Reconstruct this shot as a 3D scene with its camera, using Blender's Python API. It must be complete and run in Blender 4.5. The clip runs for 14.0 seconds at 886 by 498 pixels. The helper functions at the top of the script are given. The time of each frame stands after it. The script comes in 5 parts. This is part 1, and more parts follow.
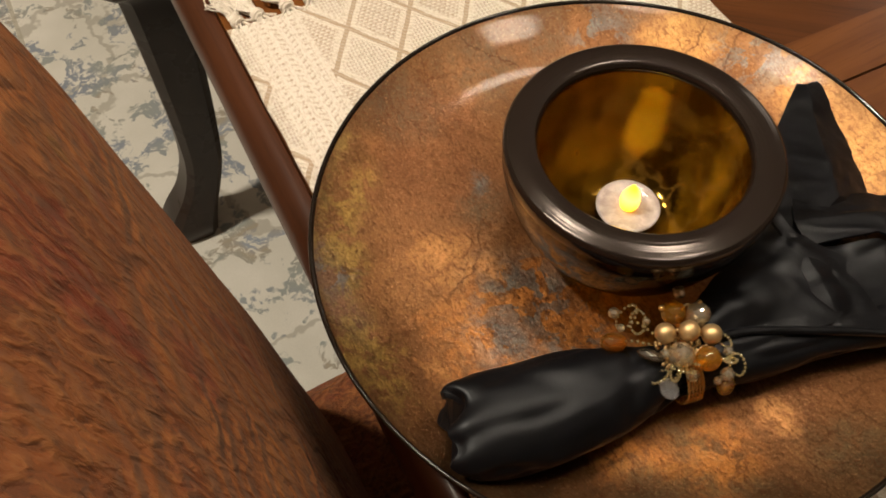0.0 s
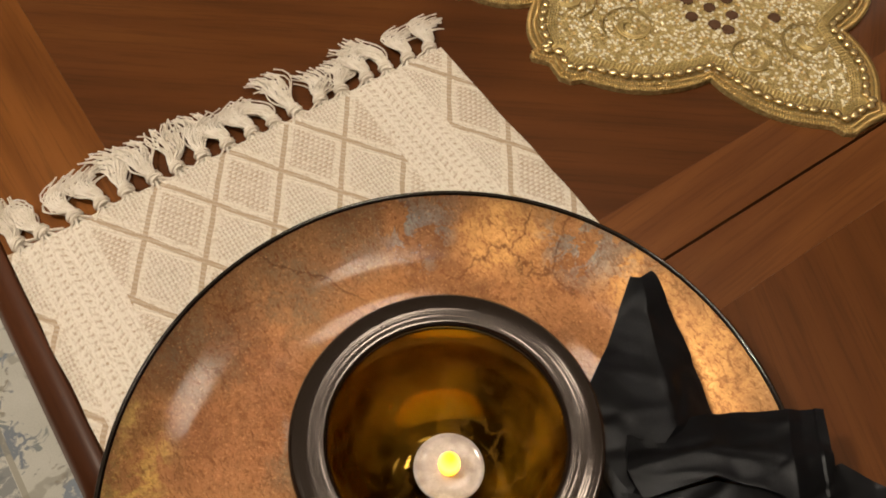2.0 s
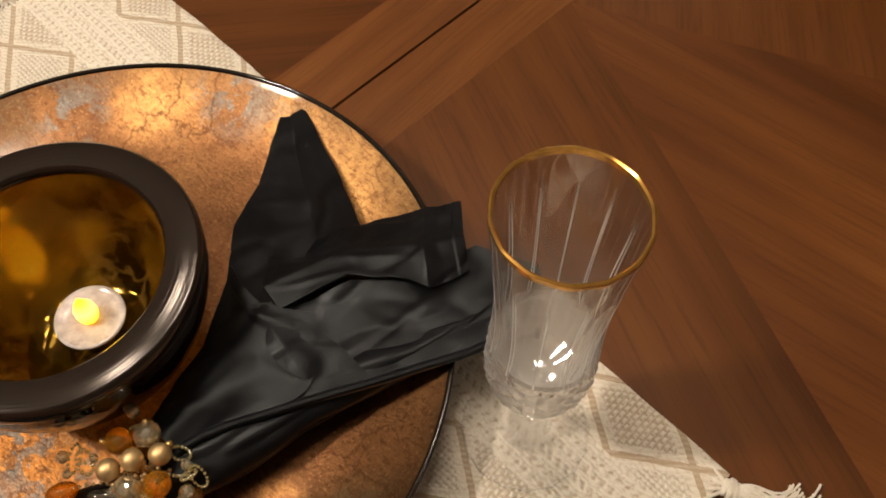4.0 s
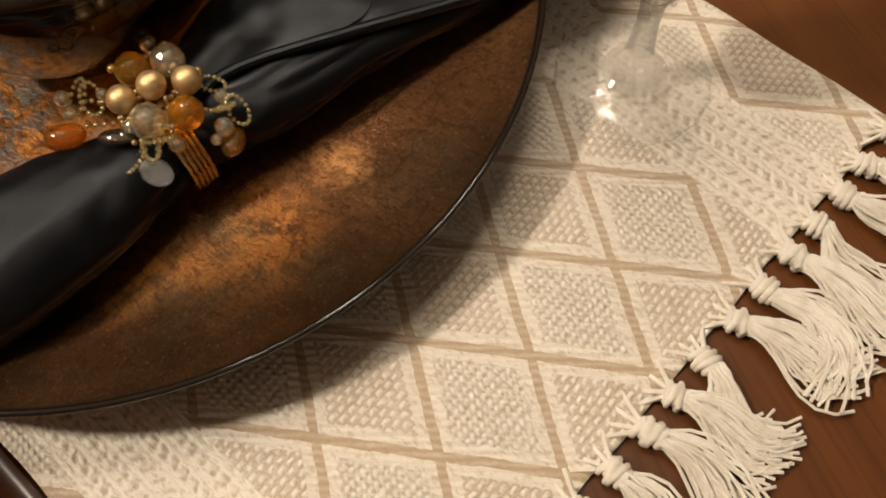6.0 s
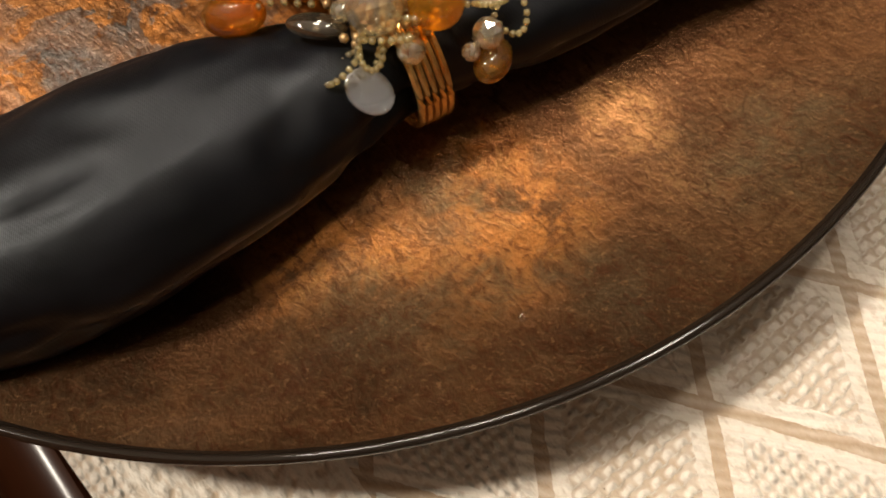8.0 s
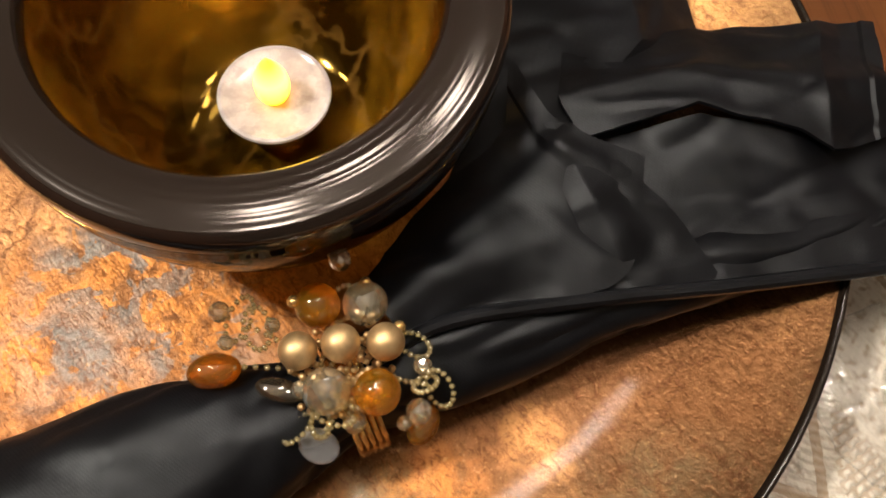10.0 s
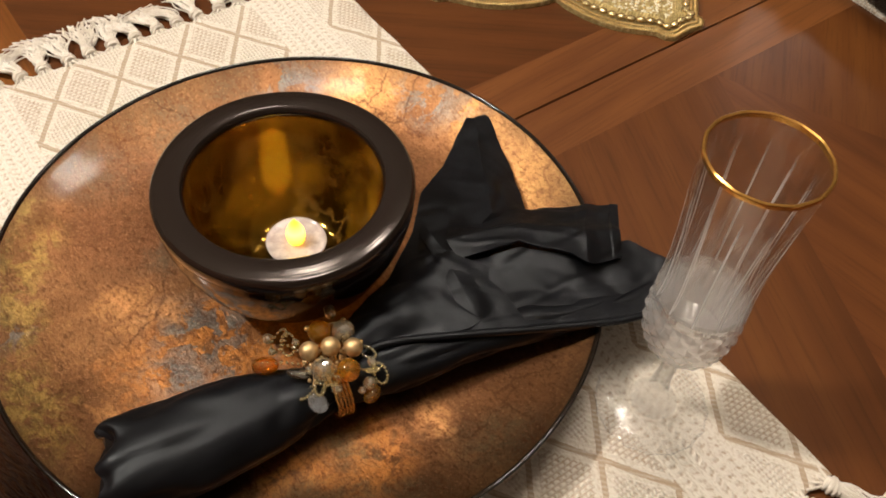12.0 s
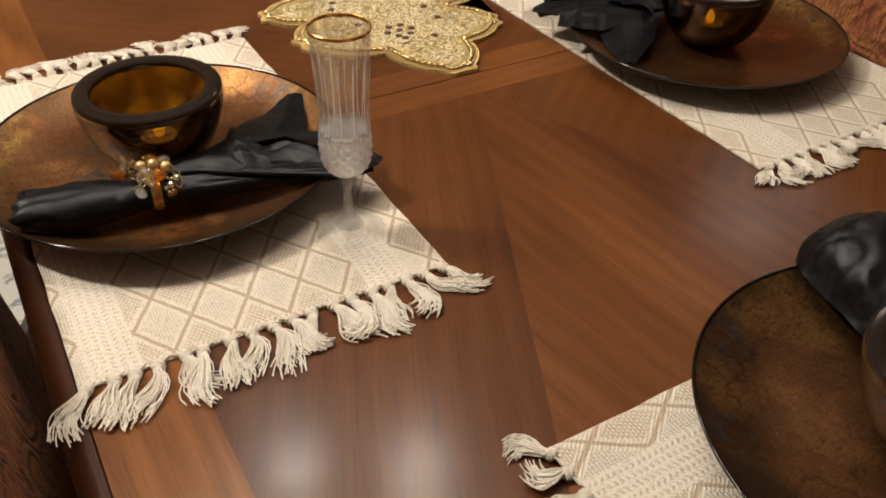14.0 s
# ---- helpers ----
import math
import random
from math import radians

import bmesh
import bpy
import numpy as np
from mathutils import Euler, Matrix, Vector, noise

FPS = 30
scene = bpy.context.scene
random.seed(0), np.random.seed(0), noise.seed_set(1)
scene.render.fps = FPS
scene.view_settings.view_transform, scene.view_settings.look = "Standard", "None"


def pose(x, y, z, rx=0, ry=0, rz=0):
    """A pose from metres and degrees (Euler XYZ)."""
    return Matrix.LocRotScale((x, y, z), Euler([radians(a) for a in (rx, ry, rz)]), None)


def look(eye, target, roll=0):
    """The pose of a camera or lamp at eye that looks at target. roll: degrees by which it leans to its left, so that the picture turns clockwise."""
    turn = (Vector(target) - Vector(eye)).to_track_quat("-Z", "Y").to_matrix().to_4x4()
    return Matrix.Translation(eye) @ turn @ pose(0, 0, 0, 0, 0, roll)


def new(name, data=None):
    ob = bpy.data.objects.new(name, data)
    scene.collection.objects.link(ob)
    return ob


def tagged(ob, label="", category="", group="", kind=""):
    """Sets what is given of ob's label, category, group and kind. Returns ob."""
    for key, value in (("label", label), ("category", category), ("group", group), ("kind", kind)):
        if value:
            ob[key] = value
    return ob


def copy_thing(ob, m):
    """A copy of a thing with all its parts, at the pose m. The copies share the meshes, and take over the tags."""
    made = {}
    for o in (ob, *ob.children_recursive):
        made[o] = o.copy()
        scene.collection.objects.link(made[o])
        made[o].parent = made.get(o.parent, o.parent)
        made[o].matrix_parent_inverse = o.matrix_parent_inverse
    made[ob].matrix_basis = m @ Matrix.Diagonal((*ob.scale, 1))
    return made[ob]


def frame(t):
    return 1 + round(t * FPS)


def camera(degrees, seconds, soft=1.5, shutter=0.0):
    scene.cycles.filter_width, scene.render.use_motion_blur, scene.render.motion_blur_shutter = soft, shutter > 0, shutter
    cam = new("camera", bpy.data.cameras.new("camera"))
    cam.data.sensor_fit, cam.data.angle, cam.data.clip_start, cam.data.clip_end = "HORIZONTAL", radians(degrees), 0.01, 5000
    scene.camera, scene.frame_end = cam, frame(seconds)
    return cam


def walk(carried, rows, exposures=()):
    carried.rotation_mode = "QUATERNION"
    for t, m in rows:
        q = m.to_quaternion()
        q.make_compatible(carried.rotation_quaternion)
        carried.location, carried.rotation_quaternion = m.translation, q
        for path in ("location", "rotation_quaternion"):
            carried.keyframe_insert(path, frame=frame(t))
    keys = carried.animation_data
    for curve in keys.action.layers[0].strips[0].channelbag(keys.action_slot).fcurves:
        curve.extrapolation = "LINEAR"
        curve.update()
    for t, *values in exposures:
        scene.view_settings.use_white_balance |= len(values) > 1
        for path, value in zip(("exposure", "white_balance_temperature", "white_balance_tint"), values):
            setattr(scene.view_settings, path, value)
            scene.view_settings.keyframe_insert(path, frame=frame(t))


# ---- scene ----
# Lengths in metres. The table's long edge lies along y, its top is at z = TOP.
TOP = 0.76

# ---- camera ----
cam = camera(53.4, 14.0, soft=1.8)
PATH = [
    (0, pose(-0.2809, -0.0087, 1.1646, 33.03, -1.04, -26.85)),
    (0.5, pose(-0.2548, 0.0327, 1.1791, 32.03, -0.86, -28.60)),
    (1, pose(-0.2204, 0.0723, 1.1867, 31.98, -1.25, -30.24)),
    (1.5, pose(-0.1866, 0.0891, 1.1919, 31.79, -1.43, -32.12)),
    (2, pose(-0.1512, 0.0832, 1.2010, 31.36, -1.24, -34.00)),
    (2.5, pose(-0.1165, 0.0561, 1.1970, 31.66, -1.27, -36.53)),
    (3, pose(-0.0870, 0.0157, 1.1899, 32.12, -1.13, -39.45)),
    (3.2, pose(-0.0783, -0.0014, 1.1874, 31.93, -1.42, -40.91)),
    (5.3, pose(-0.1237, -0.1143, 1.0892, 28.51, 2.78, -47.59)),
    (5.5, pose(-0.1359, -0.1053, 1.0724, 27.66, 2.33, -47.71)),
    (6, pose(-0.1505, -0.0804, 1.0449, 25.18, 1.57, -47.46)),
    (6.5, pose(-0.1624, -0.0631, 1.0123, 23.49, 0.73, -46.51)),
    (7, pose(-0.1804, -0.0426, 0.9870, 23.20, 0.30, -44.54)),
    (7.5, pose(-0.1789, -0.0152, 0.9625, 22.45, 0.50, -41.26)),
    (8, pose(-0.1611, 0.0012, 0.9537, 22.92, 0.51, -38.87)),
    (8.5, pose(-0.1420, 0.0228, 0.9488, 22.56, -1.36, -36.22)),
    (9, pose(-0.1194, 0.0369, 0.9578, 21.96, -1.12, -35.30)),
    (9.2, pose(-0.1116, 0.0479, 0.9677, 20.16, -1.35, -34.34)),
    (11.5, pose(-0.1502, -0.0297, 1.1428, 33.09, -2.90, -34.87)),
    (12, pose(-0.1944, -0.1004, 1.1789, 38.21, -2.75, -35.22)),
    (12.5, pose(-0.2466, -0.2126, 1.2076, 42.63, -2.72, -35.10)),
    (13, pose(-0.2682, -0.3290, 1.2220, 46.80, -2.16, -34.10)),
    (13.2, pose(-0.2626, -0.3694, 1.2396, 46.77, -2.31, -33.70)),
    (13.5, pose(-0.2499, -0.4569, 1.2333, 49.98, -2.17, -32.63)),
    (14, pose(-0.2022, -0.5684, 1.2258, 52.24, -1.08, -29.61)),
]
walk(cam, PATH, exposures=[(0, -0.36, 6850, 10), (0.5, -0.5, 6800, 10), (1.5, -0.66, 6800, 10), (2.2, -0.68, 6800, 10), (3.2, -0.52, 6800, 10), (5.5, -0.2, 6800, 10), (6.5, -0.36, 6700, 10), (7.2, -0.34, 6550, 10),
                            (8.0, 0.1, 6400, 10), (9.2, 0.18, 6350, 10), (11.5, -0.22, 6200, 10), (12.5, -0.05, 6300, 10), (14, -0.06, 6350, 10)])

# ---- world and lamps ----
world = bpy.data.worlds.new("room_dusk")
scene.world = world
world.use_nodes = True
world.node_tree.nodes["Background"].inputs[0].default_value = (1.0, 0.8, 0.6, 1)
world.node_tree.nodes["Background"].inputs[1].default_value = 0.025

# five candle bulbs of a chandelier over the table
BULBS = [(0.123 + 0.2025 * math.cos(a), 0.30 + 0.2025 * math.sin(a), TOP + 0.9) for a in [radians(22.7 + 72 * i) for i in range(5)]]
for place in BULBS:
    lamp = bpy.data.lights.new("chandelier_bulb", "POINT")
    lamp.energy, lamp.color, lamp.shadow_soft_size = 5.0, (1.0, 0.87, 0.72), 0.045
    new("chandelier_bulb", lamp).location = place

# a lamp under the ceiling of the room beside the table
side = bpy.data.lights.new("ceiling_lamp", "AREA")
side.energy, side.color, side.shape, side.size = 50.0, (1.0, 0.89, 0.74), "DISK", 0.2
new("ceiling_lamp", side).matrix_basis = pose(-1.05, 0.85, 2.58)

# a weaker lamp in the far corner, whose sheen lies on the polished table
corner = bpy.data.lights.new("corner_lamp", "AREA")
corner.energy, corner.color, corner.shape, corner.size = 2.4, (1.0, 0.92, 0.82), "DISK", 0.5
new("corner_lamp", corner).matrix_basis = look((2.5, 1.4, 2.5), (0.4, 0.1, TOP))


# ---- small builders ----
def shade_smooth(me, angle=None):
    for p in me.polygons:
        p.use_smooth = True
    if angle:
        me.set_sharp_from_angle(angle=radians(angle))


def mesh_from(name, bm, smooth=None):
    bmesh.ops.recalc_face_normals(bm, faces=bm.faces)
    me = bpy.data.meshes.new(name)
    bm.to_mesh(me)
    bm.free()
    if smooth:
        shade_smooth(me, smooth)
    return me


def part(name, bm, material, parent=None, label="", smooth=35):
    """Links a bmesh as one mesh object, under a parent if one is given."""
    me = mesh_from(name, bm, smooth)
    me.materials.append(material)
    ob = new(name, me)
    if parent:
        ob.parent = parent
    return tagged(ob, label)


def thing(name, label, category, at=(0, 0, 0), rz=0.0, group="", kind=""):
    ob = new(name)
    ob.matrix_basis = pose(*at, 0, 0, rz)
    return tagged(ob, label, category, group, kind)


def box(bm, x0, x1, y0, y1, z0, z1, bevel=0.0, segs=2):
    made = bmesh.ops.create_cube(bm, size=1.0)["verts"]
    for v in made:
        v.co = Vector((x0 + (v.co.x + 0.5) * (x1 - x0), y0 + (v.co.y + 0.5) * (y1 - y0), z0 + (v.co.z + 0.5) * (z1 - z0)))
    if bevel:
        edges = list({e for v in made for e in v.link_edges})
        bmesh.ops.bevel(bm, geom=edges, offset=bevel, segments=segs, profile=0.5, affect="EDGES")


def lathe(bm, profile, n=96, at=(0, 0, 0), wobble=None):
    """Turns (radius, height) pairs round z; ends of radius 0 are closed to a point."""
    rings = []
    for r, z in profile:
        if r < 1e-6:
            rings.append([bm.verts.new((at[0], at[1], at[2] + z))])
        else:
            ring = []
            for i in range(n):
                a = math.tau * i / n
                k = wobble(a, r, z) if wobble else 1.0
                ring.append(bm.verts.new((at[0] + r * k * math.cos(a), at[1] + r * k * math.sin(a), at[2] + z)))
            rings.append(ring)
    for lo, hi in zip(rings, rings[1:]):
        for i in range(n):
            j = (i + 1) % n
            if len(lo) == 1 and len(hi) == 1:
                continue
            if len(lo) == 1:
                bm.faces.new((lo[0], hi[j], hi[i]))
            elif len(hi) == 1:
                bm.faces.new((lo[i], lo[j], hi[0]))
            else:
                bm.faces.new((lo[i], lo[j], hi[j], hi[i]))


def smooth_profile(points, steps=6):
    """A Catmull-Rom line through the given (radius, height) pairs."""
    p = [Vector(q) for q in points]
    p = [2 * p[0] - p[1]] + p + [2 * p[-1] - p[-2]]
    out = []
    for i in range(1, len(p) - 2):
        for s in range(steps):
            t = s / steps
            a, b, c, d = p[i - 1], p[i], p[i + 1], p[i + 2]
            out.append(0.5 * ((2 * b) + (c - a) * t + (2 * a - 5 * b + 4 * c - d) * t * t + (3 * b - a - 3 * c + d) * t ** 3))
    out.append(p[-2])
    return [tuple(q) for q in out]


def tube(bm, points, radius, sides=6, taper=1.0, caps=True):
    """A round cord along the points."""
    pts = [Vector(p) for p in points]
    rings = []
    up = Vector((0.13, 0.31, 0.94))
    for i, p in enumerate(pts):
        d = (pts[min(i + 1, len(pts) - 1)] - pts[max(i - 1, 0)])
        d = d.normalized() if d.length > 1e-9 else Vector((1, 0, 0))
        s = d.cross(up)
        s = s.normalized() if s.length > 1e-4 else Vector((1, 0, 0))
        w = s.cross(d)
        k = radius[i] if isinstance(radius, (list, tuple)) else radius * (1 + (taper - 1) * i / max(1, len(pts) - 1))
        rings.append([bm.verts.new(p + (s * math.cos(math.tau * j / sides) + w * math.sin(math.tau * j / sides)) * k) for j in range(sides)])
    for a, b in zip(rings, rings[1:]):
        for j in range(sides):
            bm.faces.new((a[j], a[(j + 1) % sides], b[(j + 1) % sides], b[j]))
    if caps:
        bm.faces.new(rings[0][::-1])
        bm.faces.new(rings[-1])


def many(name, places, unit, material, parent, label=""):
    """One mesh of many small copies of the mesh data unit (vertices, faces), at the matrices in places."""
    vs, fs = unit
    verts, faces = [], []
    for m in places:
        k = len(verts)
        verts += [tuple(m @ v) for v in vs]
        faces += [tuple(i + k for i in f) for f in fs]
    me = bpy.data.meshes.new(name)
    me.from_pydata(verts, [], faces)
    shade_smooth(me)
    me.materials.append(material)
    ob = new(name, me)
    ob.parent = parent
    return tagged(ob, label, kind="stuff")


def bead_unit(level):
    bm = bmesh.new()
    bmesh.ops.create_icosphere(bm, subdivisions=level, radius=1.0)
    unit = [v.co.copy() for v in bm.verts], [[v.index for v in f.verts] for f in bm.faces]
    bm.free()
    return unit


def ball(bm, at, radius, segs=12, rings=8, squash=(1, 1, 1), turn=None):
    m = Matrix.Translation(at) @ (turn or Matrix.Identity(4)) @ Matrix.Diagonal((*[radius * s for s in squash], 1))
    bmesh.ops.create_uvsphere(bm, u_segments=segs, v_segments=rings, radius=1.0, matrix=m)


# ---- materials ----
class Mat:
    """A node material under construction; P is object space."""

    def __init__(self, name):
        self.m = bpy.data.materials.new(name)
        self.m.use_nodes = True
        self.t = self.m.node_tree
        self.b = self.t.nodes["Principled BSDF"]
        self.out = self.t.nodes["Material Output"]
        self.P = self.t.nodes.new("ShaderNodeTexCoord").outputs["Object"]

    def node(self, kind, **sets):
        n = self.t.nodes.new("ShaderNode" + kind)
        for k, v in sets.items():
            setattr(n, k, v)
        return n

    def put(self, socket, value):
        if isinstance(value, bpy.types.NodeSocket):
            self.t.links.new(value, socket)
        elif value is not None:
            socket.default_value = (*value, 1) if isinstance(value, tuple) and len(value) == 3 and socket.type == "RGBA" else value

    def math(self, op, a, b=None, c=None):
        n = self.node("Math", operation=op)
        for i, v in enumerate((a, b, c)):
            self.put(n.inputs[i], v)
        return n.outputs[0]

    def mapped(self, scale=(1, 1, 1), turn=(0, 0, 0), shift=(0, 0, 0), vec=None):
        n = self.node("Mapping")
        self.put(n.inputs["Vector"], vec or self.P)
        n.inputs["Scale"].default_value, n.inputs["Rotation"].default_value, n.inputs["Location"].default_value = scale, [radians(a) for a in turn], shift
        return n.outputs[0]

    def noise(self, scale, detail=4.0, rough=0.55, vec=None, distort=0.0, colour=False):
        n = self.node("TexNoise")
        self.put(n.inputs["Vector"], vec or self.P)
        n.inputs["Scale"].default_value, n.inputs["Detail"].default_value, n.inputs["Roughness"].default_value, n.inputs["Distortion"].default_value = scale, detail, rough, distort
        return n.outputs["Color" if colour else 0]

    def voronoi(self, scale, feature="F1", vec=None, out="Distance", rand=1.0):
        n = self.node("TexVoronoi", feature=feature)
        self.put(n.inputs["Vector"], vec or self.P)
        n.inputs["Scale"].default_value, n.inputs["Randomness"].default_value = scale, rand
        return n.outputs[out]

    def wave(self, scale, vec=None, distort=0.0, detail=2.0, kind="BANDS", direction="X", dscale=1.0):
        n = self.node("TexWave", wave_type=kind)
        if kind == "BANDS":
            n.bands_direction = direction
        self.put(n.inputs["Vector"], vec or self.P)
        n.inputs["Scale"].default_value, n.inputs["Distortion"].default_value, n.inputs["Detail"].default_value, n.inputs["Detail Scale"].default_value = scale, distort, detail, dscale
        return n.outputs["Fac"]

    def ramp(self, fac, stops):
        n = self.node("ValToRGB")
        self.put(n.inputs[0], fac)
        e = n.color_ramp.elements
        while len(e) < len(stops):
            e.new(0.5)
        for el, (at, col) in zip(e, stops):
            el.position = at
            el.color = (*col, 1) if isinstance(col, tuple) else (col, col, col, 1)
        return n.outputs[0]

    def mix(self, fac, a, b, mode="MIX"):
        n = self.node("Mix", data_type="RGBA", blend_type=mode)
        self.put(n.inputs[0], fac)
        self.put(n.inputs[6], a)
        self.put(n.inputs[7], b)
        return n.outputs[2]

    def bump(self, height, strength=0.3, distance=0.001, normal=None):
        n = self.node("Bump")
        n.inputs["Strength"].default_value, n.inputs["Distance"].default_value = strength, distance
        self.put(n.inputs["Height"], height)
        if normal:
            self.put(n.inputs["Normal"], normal)
        return n.outputs[0]

    def set(self, **values):
        for k, v in values.items():
            self.put(self.b.inputs[k.replace("_", " ")], v)
        return self


def wood(name, turn, dark, mid, light, figure=1.0, coat_rough=0.17):
    """Varnished veneer with its grain along the direction turn, in degrees from x."""
    w = Mat(name)
    p = w.mapped((1, 1, 1), (0, 0, -turn))
    long = w.mapped((3.0, 17.0, 10.0), vec=p)
    fine = w.mapped((16.0, 420.0, 40.0), vec=p)
    wide = w.mapped((2.4, 5.2, 3.0), vec=p)
    flow = w.noise(1.0, 5, 0.6, long, 1.2 * figure)
    pores = w.noise(1.0, 3, 0.7, fine)
    cloud = w.noise(1.0, 3, 0.5, wide, 0.6)
    rings = w.wave(2.2, w.mapped((0.9, 6.0, 1), vec=p), 7.0 * figure, 3, direction="Y", dscale=0.8)
    tone = w.math("ADD", w.math("MULTIPLY", flow, 0.14), w.math("ADD", w.math("MULTIPLY", cloud, 0.72), w.math("MULTIPLY", rings, 0.06 * figure)))
    col = w.ramp(tone, [(0.3, dark), (0.51, mid), (0.77, light)])
    col = w.mix(w.ramp(pores, [(0.34, 0.3), (0.5, 0.0)]), col, tuple(c * 0.5 for c in dark))
    smear = w.noise(14, 4, 0.6)
    w.set(Base_Color=col, Roughness=w.ramp(smear, [(0.3, 0.4), (0.7, 0.5)]), Specular_IOR_Level=0.16, Coat_Weight=0.38, Coat_Roughness=w.ramp(smear, [(0.3, coat_rough), (0.7, coat_rough + 0.07)]),
          Normal=w.bump(pores, 0.12, 0.0004))
    return w.m


CHERRY = ((0.057, 0.017, 0.0042), (0.11, 0.0355, 0.0083), (0.19, 0.07, 0.0155))
# the second veneer's colour is raised by 1.3, its grain's sheen painted in
M_FIELD = [wood("cherry_veneer", 66, *CHERRY), wood("sheen_lightened_cherry_veneer", 97, *[tuple(c * 1.3 for c in k) for k in CHERRY]), wood("cherry_veneer", -38, *CHERRY), wood("cherry_veneer", 38, *CHERRY)]
M_BAND = wood("banding_veneer", 4, (0.11, 0.036, 0.01), (0.2, 0.072, 0.019), (0.29, 0.115, 0.034))
M_BORDER = wood("border_veneer", 90, (0.12, 0.038, 0.007), (0.2, 0.07, 0.0145), (0.28, 0.11, 0.026), 2.4)
M_BORDER_X = wood("end_border_veneer", 0, (0.12, 0.038, 0.007), (0.2, 0.07, 0.0145), (0.28, 0.11, 0.026), 2.4)
M_EDGE = wood("edge_moulding_wood", 90, (0.036, 0.0115, 0.0045), (0.088, 0.028, 0.0105), (0.155, 0.055, 0.02))
M_DARKWOOD = wood("carved_dark_wood", 80, (0.018, 0.009, 0.006), (0.03, 0.016, 0.01), (0.055, 0.028, 0.017), coat_rough=0.25)


def leaf_foil():
    """Copper-coloured metal leaf under clear glass: rusty ground, torn copper flakes, slate holes netted with gold, a mustard edge."""
    w = Mat("patinated_copper_leaf")
    m = w.math

    def warped(scale, amount, detail=4):
        off, sc, out = w.node("VectorMath", operation="SUBTRACT"), w.node("VectorMath", operation="SCALE"), w.node("VectorMath", operation="ADD")
        w.put(off.inputs[0], w.noise(scale, detail, 0.62, colour=True))
        off.inputs[1].default_value = (0.5, 0.5, 0.5)
        w.put(sc.inputs[0], off.outputs[0])
        sc.inputs["Scale"].default_value = amount
        w.put(out.inputs[0], w.P)
        w.put(out.inputs[1], sc.outputs[0])
        return out.outputs[0]

    v = w.P
    torn = warped(42, 0.05, 7)
    soft = warped(16, 0.06, 4)

    def blob(vec, x, y, r, hard=0.35):
        """1 inside a ragged patch of radius r round (x, y), 0 outside."""
        d = w.node("VectorMath", operation="DISTANCE")
        flat = w.node("VectorMath", operation="MULTIPLY")
        w.put(flat.inputs[0], vec)
        flat.inputs[1].default_value = (1, 1, 0)
        w.put(d.inputs[0], flat.outputs[0])
        d.inputs[1].default_value = (x, y, 0)
        return w.ramp(m("DIVIDE", d.outputs["Value"], 2.0 * r), [(0.5 - 0.5 * (1 - hard), 1.0), (0.5, 0.0)])

    def blobs(vec, spots, hard=0.35):
        out = None
        for x, y, r in spots:
            b = blob(vec, x, y, r, hard)
            out = b if out is None else m("MAXIMUM", out, b)
        return out

    sep = w.node("SeparateXYZ")
    w.put(sep.inputs[0], soft)
    radius = m("SQRT", m("ADD", m("MULTIPLY", sep.outputs[0], sep.outputs[0]), m("MULTIPLY", sep.outputs[1], sep.outputs[1])))
    grain = w.noise(420, 4, 0.72, v)
    hide = w.noise(1.0, 5, 0.72, w.mapped((520, 210, 300), (0, 0, 48)), 0.9)
    fleck = w.noise(110, 5, 0.7, v, 0.5)
    # rusty ground in two tones
    col = w.ramp(w.noise(13, 6, 0.66, v, 0.7), [(0.34, (0.13, 0.06, 0.026)), (0.47, (0.24, 0.11, 0.043)), (0.58, (0.34, 0.165, 0.066)), (0.7, (0.43, 0.225, 0.093))])
    sheet = w.node("TexVoronoi", feature="F1")
    w.put(sheet.inputs["Vector"], warped(22, 0.05, 5))
    sheet.inputs["Scale"].default_value = 10.0
    tone = w.node("SeparateColor")
    w.put(tone.inputs[0], sheet.outputs["Color"])
    col = w.mix(w.ramp(tone.outputs[0], [(0.2, 0.35), (0.75, 0.0)]), col, (0.13, 0.06, 0.032))
    # darker, purple-brown leaf on the left of the bowl, and the olive one behind it
    col = w.mix(m("MULTIPLY", blobs(soft, [(-0.072, 0.078, 0.052), (-0.05, 0.115, 0.04)]), 0.6), col, w.ramp(fleck, [(0.4, (0.13, 0.054, 0.028)), (0.62, (0.24, 0.105, 0.05))]))
    col = w.mix(m("MULTIPLY", blobs(soft, [(-0.015, 0.14, 0.035), (0.03, 0.145, 0.028), (-0.07, 0.135, 0.035), (-0.055, 0.055, 0.02)]), w.ramp(fleck, [(0.36, 0.85), (0.62, 0.3)])), col, (0.135, 0.098, 0.062))
    # golden copper towards the sunny side
    col = w.mix(m("MULTIPLY", blobs(soft, [(0.15, -0.02, 0.055), (0.105, 0.1, 0.035), (0.15, 0.035, 0.035)]), w.ramp(fleck, [(0.35, 0.35), (0.6, 0.95)])), col, (0.56, 0.3, 0.11))
    # orange rust in the front
    rusty = m("MULTIPLY", blobs(soft, [(-0.036, -0.118, 0.036), (-0.066, -0.103, 0.02), (-0.09, -0.018, 0.034), (-0.055, -0.02, 0.055)]), w.ramp(w.noise(85, 6, 0.72, v, 0.5), [(0.42, 0.05), (0.54, 0.95)]))
    col = w.mix(rusty, col, (0.56, 0.225, 0.06))
